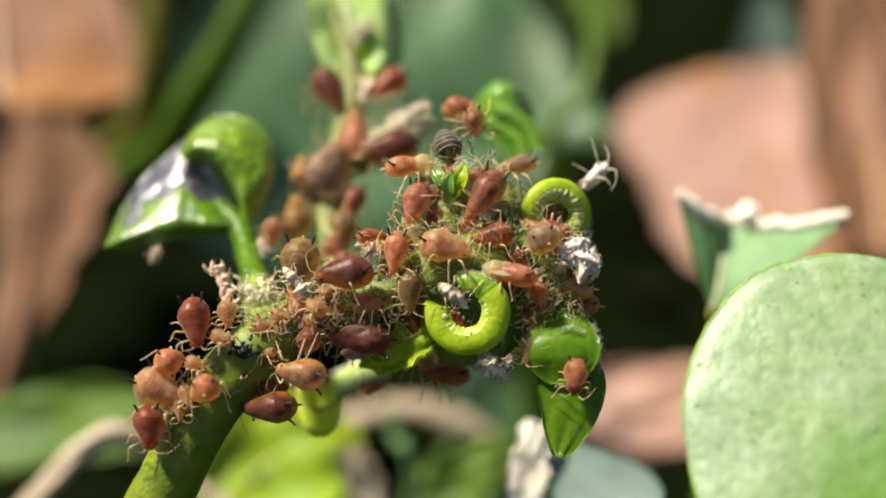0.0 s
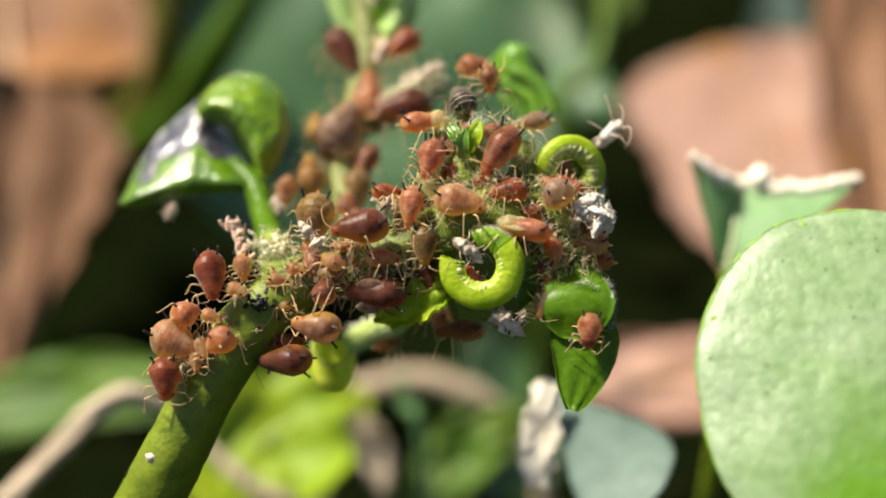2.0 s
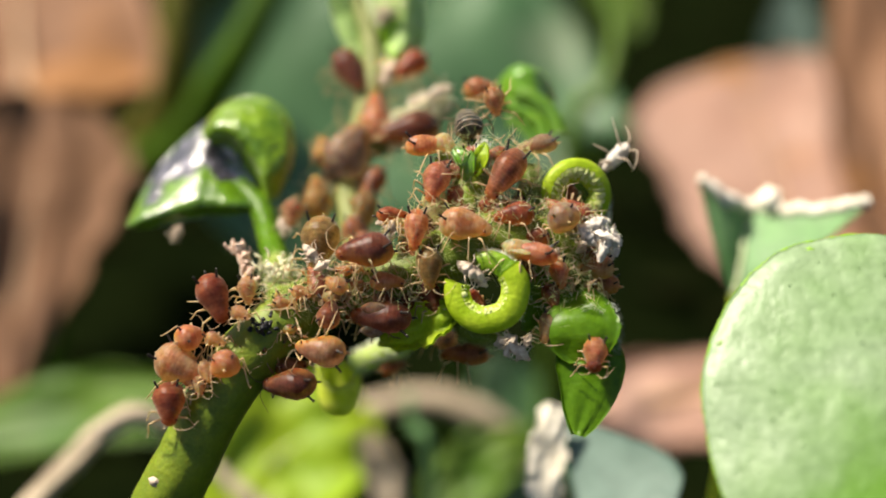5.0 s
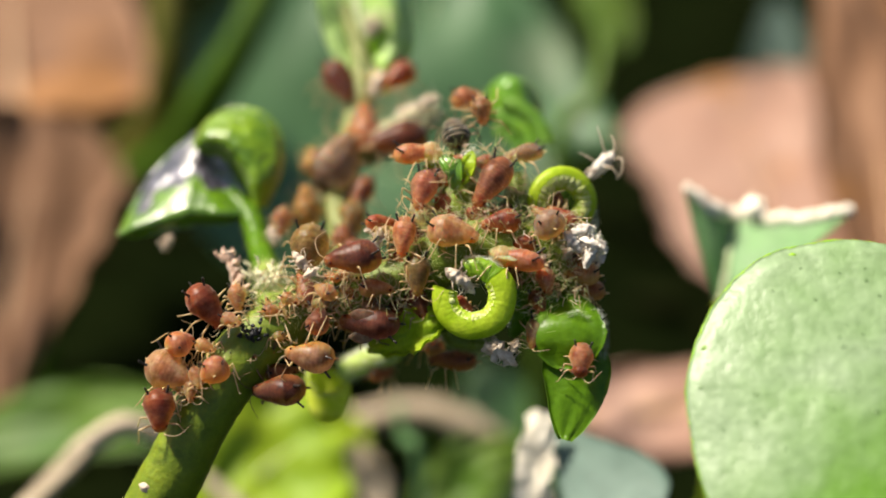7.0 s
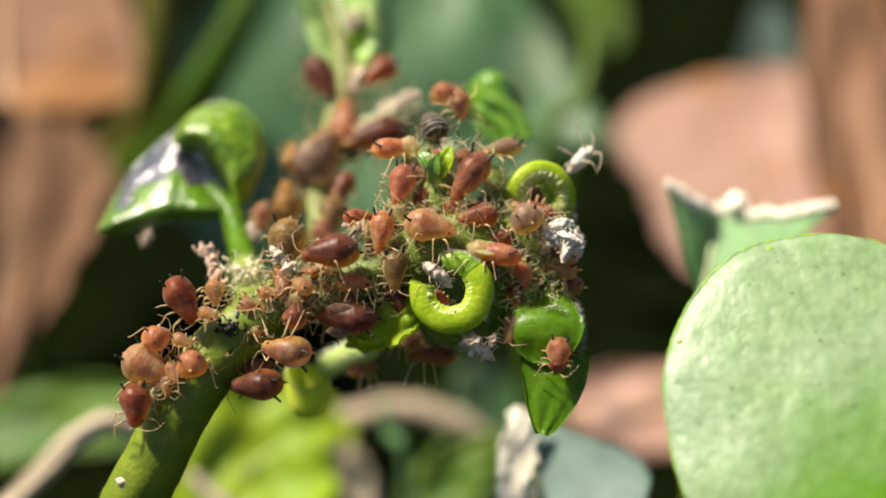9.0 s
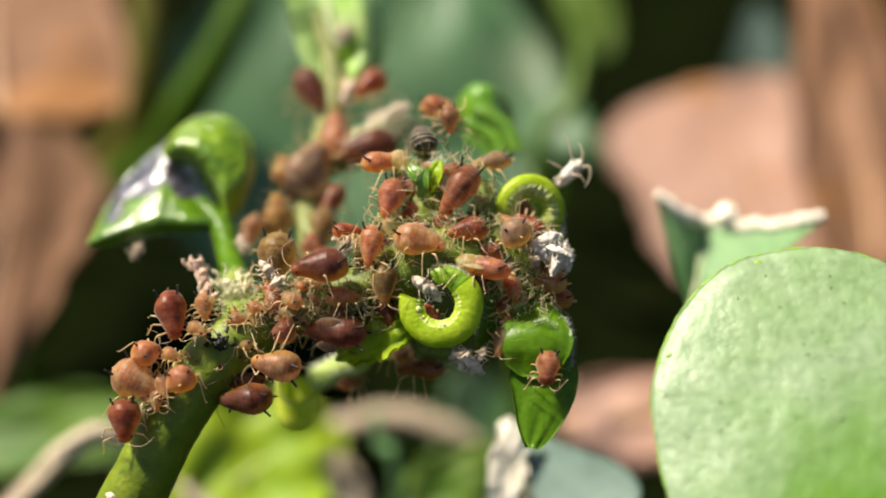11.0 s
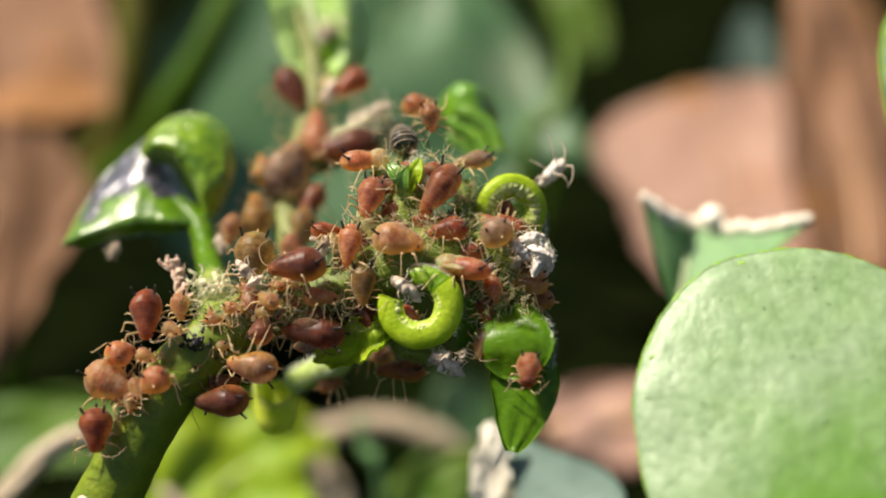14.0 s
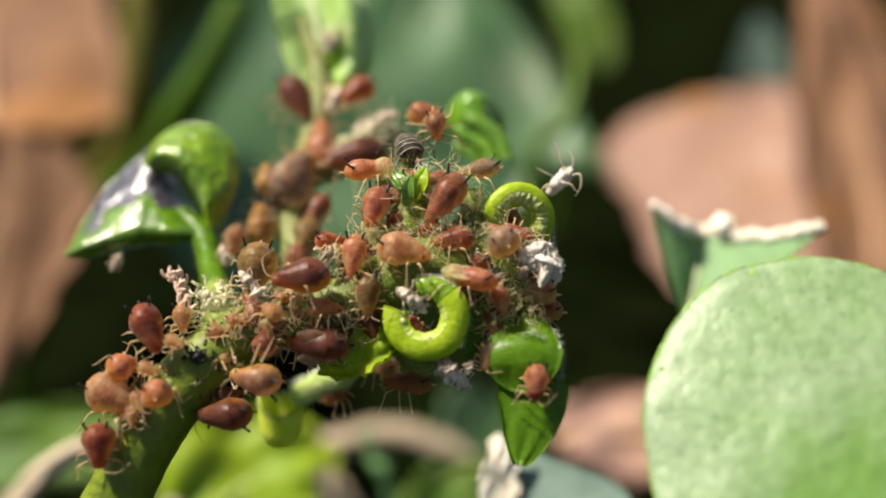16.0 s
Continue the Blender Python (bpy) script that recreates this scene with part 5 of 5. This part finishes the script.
aphid((-6.73, -4.28, 1.00), 0.82, 0.57, 170, "brown")
aphid((-6.25, -5.12, 1.20), 1.23, 0.74, 20, "brown")
aphid((-4.47, -0.21, 6.60), 1.61, 0.97, -90, "brown")
aphid((-3.30, 7.00, 10.40), 1.75, 0.95, -55, "pale")
aphid((-3.92, -0.66, 6.00), 1.37, 0.91, -60, "brown")

# withered hairs and scraps caught between the aphids
SPOTS = ((1.35, -0.29, 4.2, 1.5, 0.9), (0.75, 2.11, 2.2, 1.4, 1.8), (-4.38, -2.13, 3.4, 1.1, 1.0), (3.6, -2.2, 1.3, 1.3, 0.8))


def scraps(label, material, count, length, r, seed):
    rng = np.random.default_rng(seed)
    bits = []
    for _ in range(count):
        cx, cy, rx, ry, w = SPOTS[rng.choice(4, p=(0.44, 0.20, 0.26, 0.10))]
        a, q = rng.uniform(0, 2 * math.pi), math.sqrt(rng.uniform(0, 1))
        p = V((cx + rx * q * math.cos(a), cy + ry * q * math.sin(a), -w + rng.normal(0, 0.35)))
        d, e = unit(rng.normal(0, 1, 3)) * length * rng.uniform(0.4, 1.3), rng.normal(0, 0.6, 3) * length
        bits.append(tube([p, p + d * 0.5 + e * 0.5, p + d + e], [r, r * 1.2, r * 0.4], 4, 6))
    ob = new("scraps", wire(merge(bits), "scraps", material))
    ob.matrix_world = TILT
    tagged(ob, label, "plant debris", kind="stuff")


scraps("pale withered hairs and skins between the aphids", CREAM, 700, 0.28, 0.007, 1)
scraps("olive plant hairs between the aphids", FUZZ, 2600, 0.30, 0.006, 2)
scraps("brown withered threads between the aphids", DRIED, 180, 0.28, 0.010, 3)
scraps("pale limbs of hidden aphids in the crowd", LEG, 170, 0.42, 0.016, 4)

# the crowd deeper between the shoots
rng = np.random.default_rng(77)
for cx, cy, rx, ry, count in ((1.38, -0.29, 3.9, 1.35, 18), (0.97, 1.60, 1.9, 1.2, 6), (-3.64, -2.60, 2.6, 0.9, 9)):
    for _ in range(count):
        a, r = rng.uniform(0, 2 * math.pi), math.sqrt(rng.uniform(0, 1))
        size = rng.uniform(0.8, 1.5)
        aphid((cx + rx * r * math.cos(a), cy + ry * r * math.sin(a), rng.uniform(1.2, 2.2)), size, size * rng.uniform(0.55, 0.68), rng.uniform(0, 360), ("red", "brown", "amber", "tan", "dark", "rose", "brown", "red")[rng.integers(0, 8)],
              tip=rng.uniform(-25, 25), roll=rng.uniform(-50, 50), where="deep in the crowd")

# newborn aphids along the stem
rng = np.random.default_rng(31)
for k in range(26):
    s = rng.uniform(0, 1)
    u, v, w = glide([(-9.21, -6.67, 0.60), (-7.55, -4.02, 0.40), (-5.79, -2.73, 0.80), (-3.77, -2.13, 1.00), (-1.31, -1.61, 0.90)], 50)[int(s * 49)]
    size = rng.uniform(0.5, 0.8)
    aphid((u + rng.normal(0, 0.35), v + rng.normal(0, 0.4), w + rng.uniform(-0.1, 0.35)), size, size * rng.uniform(0.5, 0.6), rng.uniform(0, 360), ("amber", "tan", "amber", "orange", "pale")[rng.integers(0, 5)], tip=rng.uniform(-15, 15), roll=rng.uniform(-30, 30), where="newborn on the stem")



# ---- what moves ----
def sway(ob, rows):
    """Small shifts (mm) and turns (degrees, about its back and about its cross axis) of an aphid."""
    m = ob.matrix_world.copy()
    for_row = lambda u, v, turn, tip: TILT @ Matrix.Translation((u / 1000, v / 1000, 0)) @ TILT.inverted() @ m @ Matrix.Rotation(radians(turn), 4, "Z") @ Matrix.Rotation(radians(tip), 4, "Y")
    walk(ob, [(t, for_row(*r)) for t, *r in rows])


def kicks(u, v, turn, tip):
    """The start with which the crowd jerks together: at 1.5, 4.2 and 13.6 s."""
    rest = (0, 0, 0, 0)
    return [(0, *rest), (1.2, *rest), (1.5, u, v, turn, tip), (1.9, *rest), (3.8, *rest), (4.2, u, v, turn, tip), (4.8, *rest), (13.2, *rest), (13.6, u, v, turn, tip), (14.0, *rest), (16, *rest)]


def motions():
    bpy.context.view_layer.update()
    sway(A["dark_side"], [(0, 0, 0, 0, 0), (1.2, 0, 0, 0, 0), (1.4, 0.12, -0.30, -12, 5), (1.6, 0.02, -0.05, 0, 0), (1.9, 0, 0, 0, 0), (3.7, 0, 0, 0, 0), (4.0, 0.2, -0.05, -25, 4), (4.2, 0.3, -0.1, -45, 5), (4.8, 0, 0, 0, 0),
                          (13.2, 0, 0, 0, 0), (13.55, 0.1, -0.2, -32, 5), (13.9, 0, 0, 0, 0), (16, 0, 0, 0, 0)])
    sway(A["red_left"], [(0, 0, 0, 0, 0), (3.8, 0, 0, 0, 0), (4.2, -0.15, 0.05, 5, 10), (5.2, 0, 0, 15, 10), (6.4, 0.05, -0.05, 28, 15), (8.1, 0, 0, 30, 15), (9.4, 0, 0, 12, 5), (10.4, 0, 0, 0, 0), (12, 0, -0.05, 10, 5),
                         (13.2, 0, 0, 10, 5), (13.6, -0.4, -0.25, 45, 15), (13.9, 0, 0, -5, 0), (14.6, 0, 0, 8, 0), (16, 0, -0.05, 15, 5)])
    sway(A["low_red"], [(0, 0, 0, 0, 0), (1.2, 0, 0, 0, 0), (1.5, -0.1, 0.1, 8, 0), (1.9, 0, 0, 0, 0), (3.8, 0, 0, 0, 0), (4.2, 0, -0.4, -5, 15), (5.0, 0, -0.05, 0, 0), (12.5, -0.05, -0.1, 0, 0), (13.3, -0.05, -0.2, 0, 5),
                        (13.6, -0.05, -0.75, 0, 20), (14.0, -0.1, -0.35, 0, 5), (16, -0.05, -0.4, 0, 5)])
    sway(A["rear_amber"], [(0, 0, 0, 0, 0), (1.2, 0, 0.1, 0, 0), (1.5, 0, 0.95, 10, 0), (2.0, 0, 0.1, 0, 0), (2.6, 0, 0, 0, 0), (3.0, -0.4, 0.8, 15, 0), (3.5, -0.1, 0.9, 10, 0), (4.0, 0, 0.1, 0, 0), (13.2, 0, 0, 0, 0),
                           (13.5, -0.4, 0.7, 12, 0), (14.0, 0, 0, 0, 0), (16, 0, 0, 0, 0)])
    sway(A["rosy"], kicks(-0.18, -0.18, 12, 10))
    sway(A["tan_low"], kicks(-0.2, 0.35, 6, 10))
    sway(A["round_orange"], kicks(0.05, 0.1, 10, -12))
    sway(A["tan_left"], kicks(-0.3, 0.0, 8, 8))
    sway(A["olive_up"], kicks(0.05, -0.1, -8, 10))
    sway(A["rear_tan"], kicks(-0.1, 0.1, 8, 8))
    sway(A["striped"], [(0, 0, 0, 0, 0), (3, 0, 0, 5, 0), (6, 0.02, 0, -4, 0), (9, 0, 0, 4, 0), (12, 0, 0.02, -3, 0), (16, 0, 0, 3, 0)])


motions()
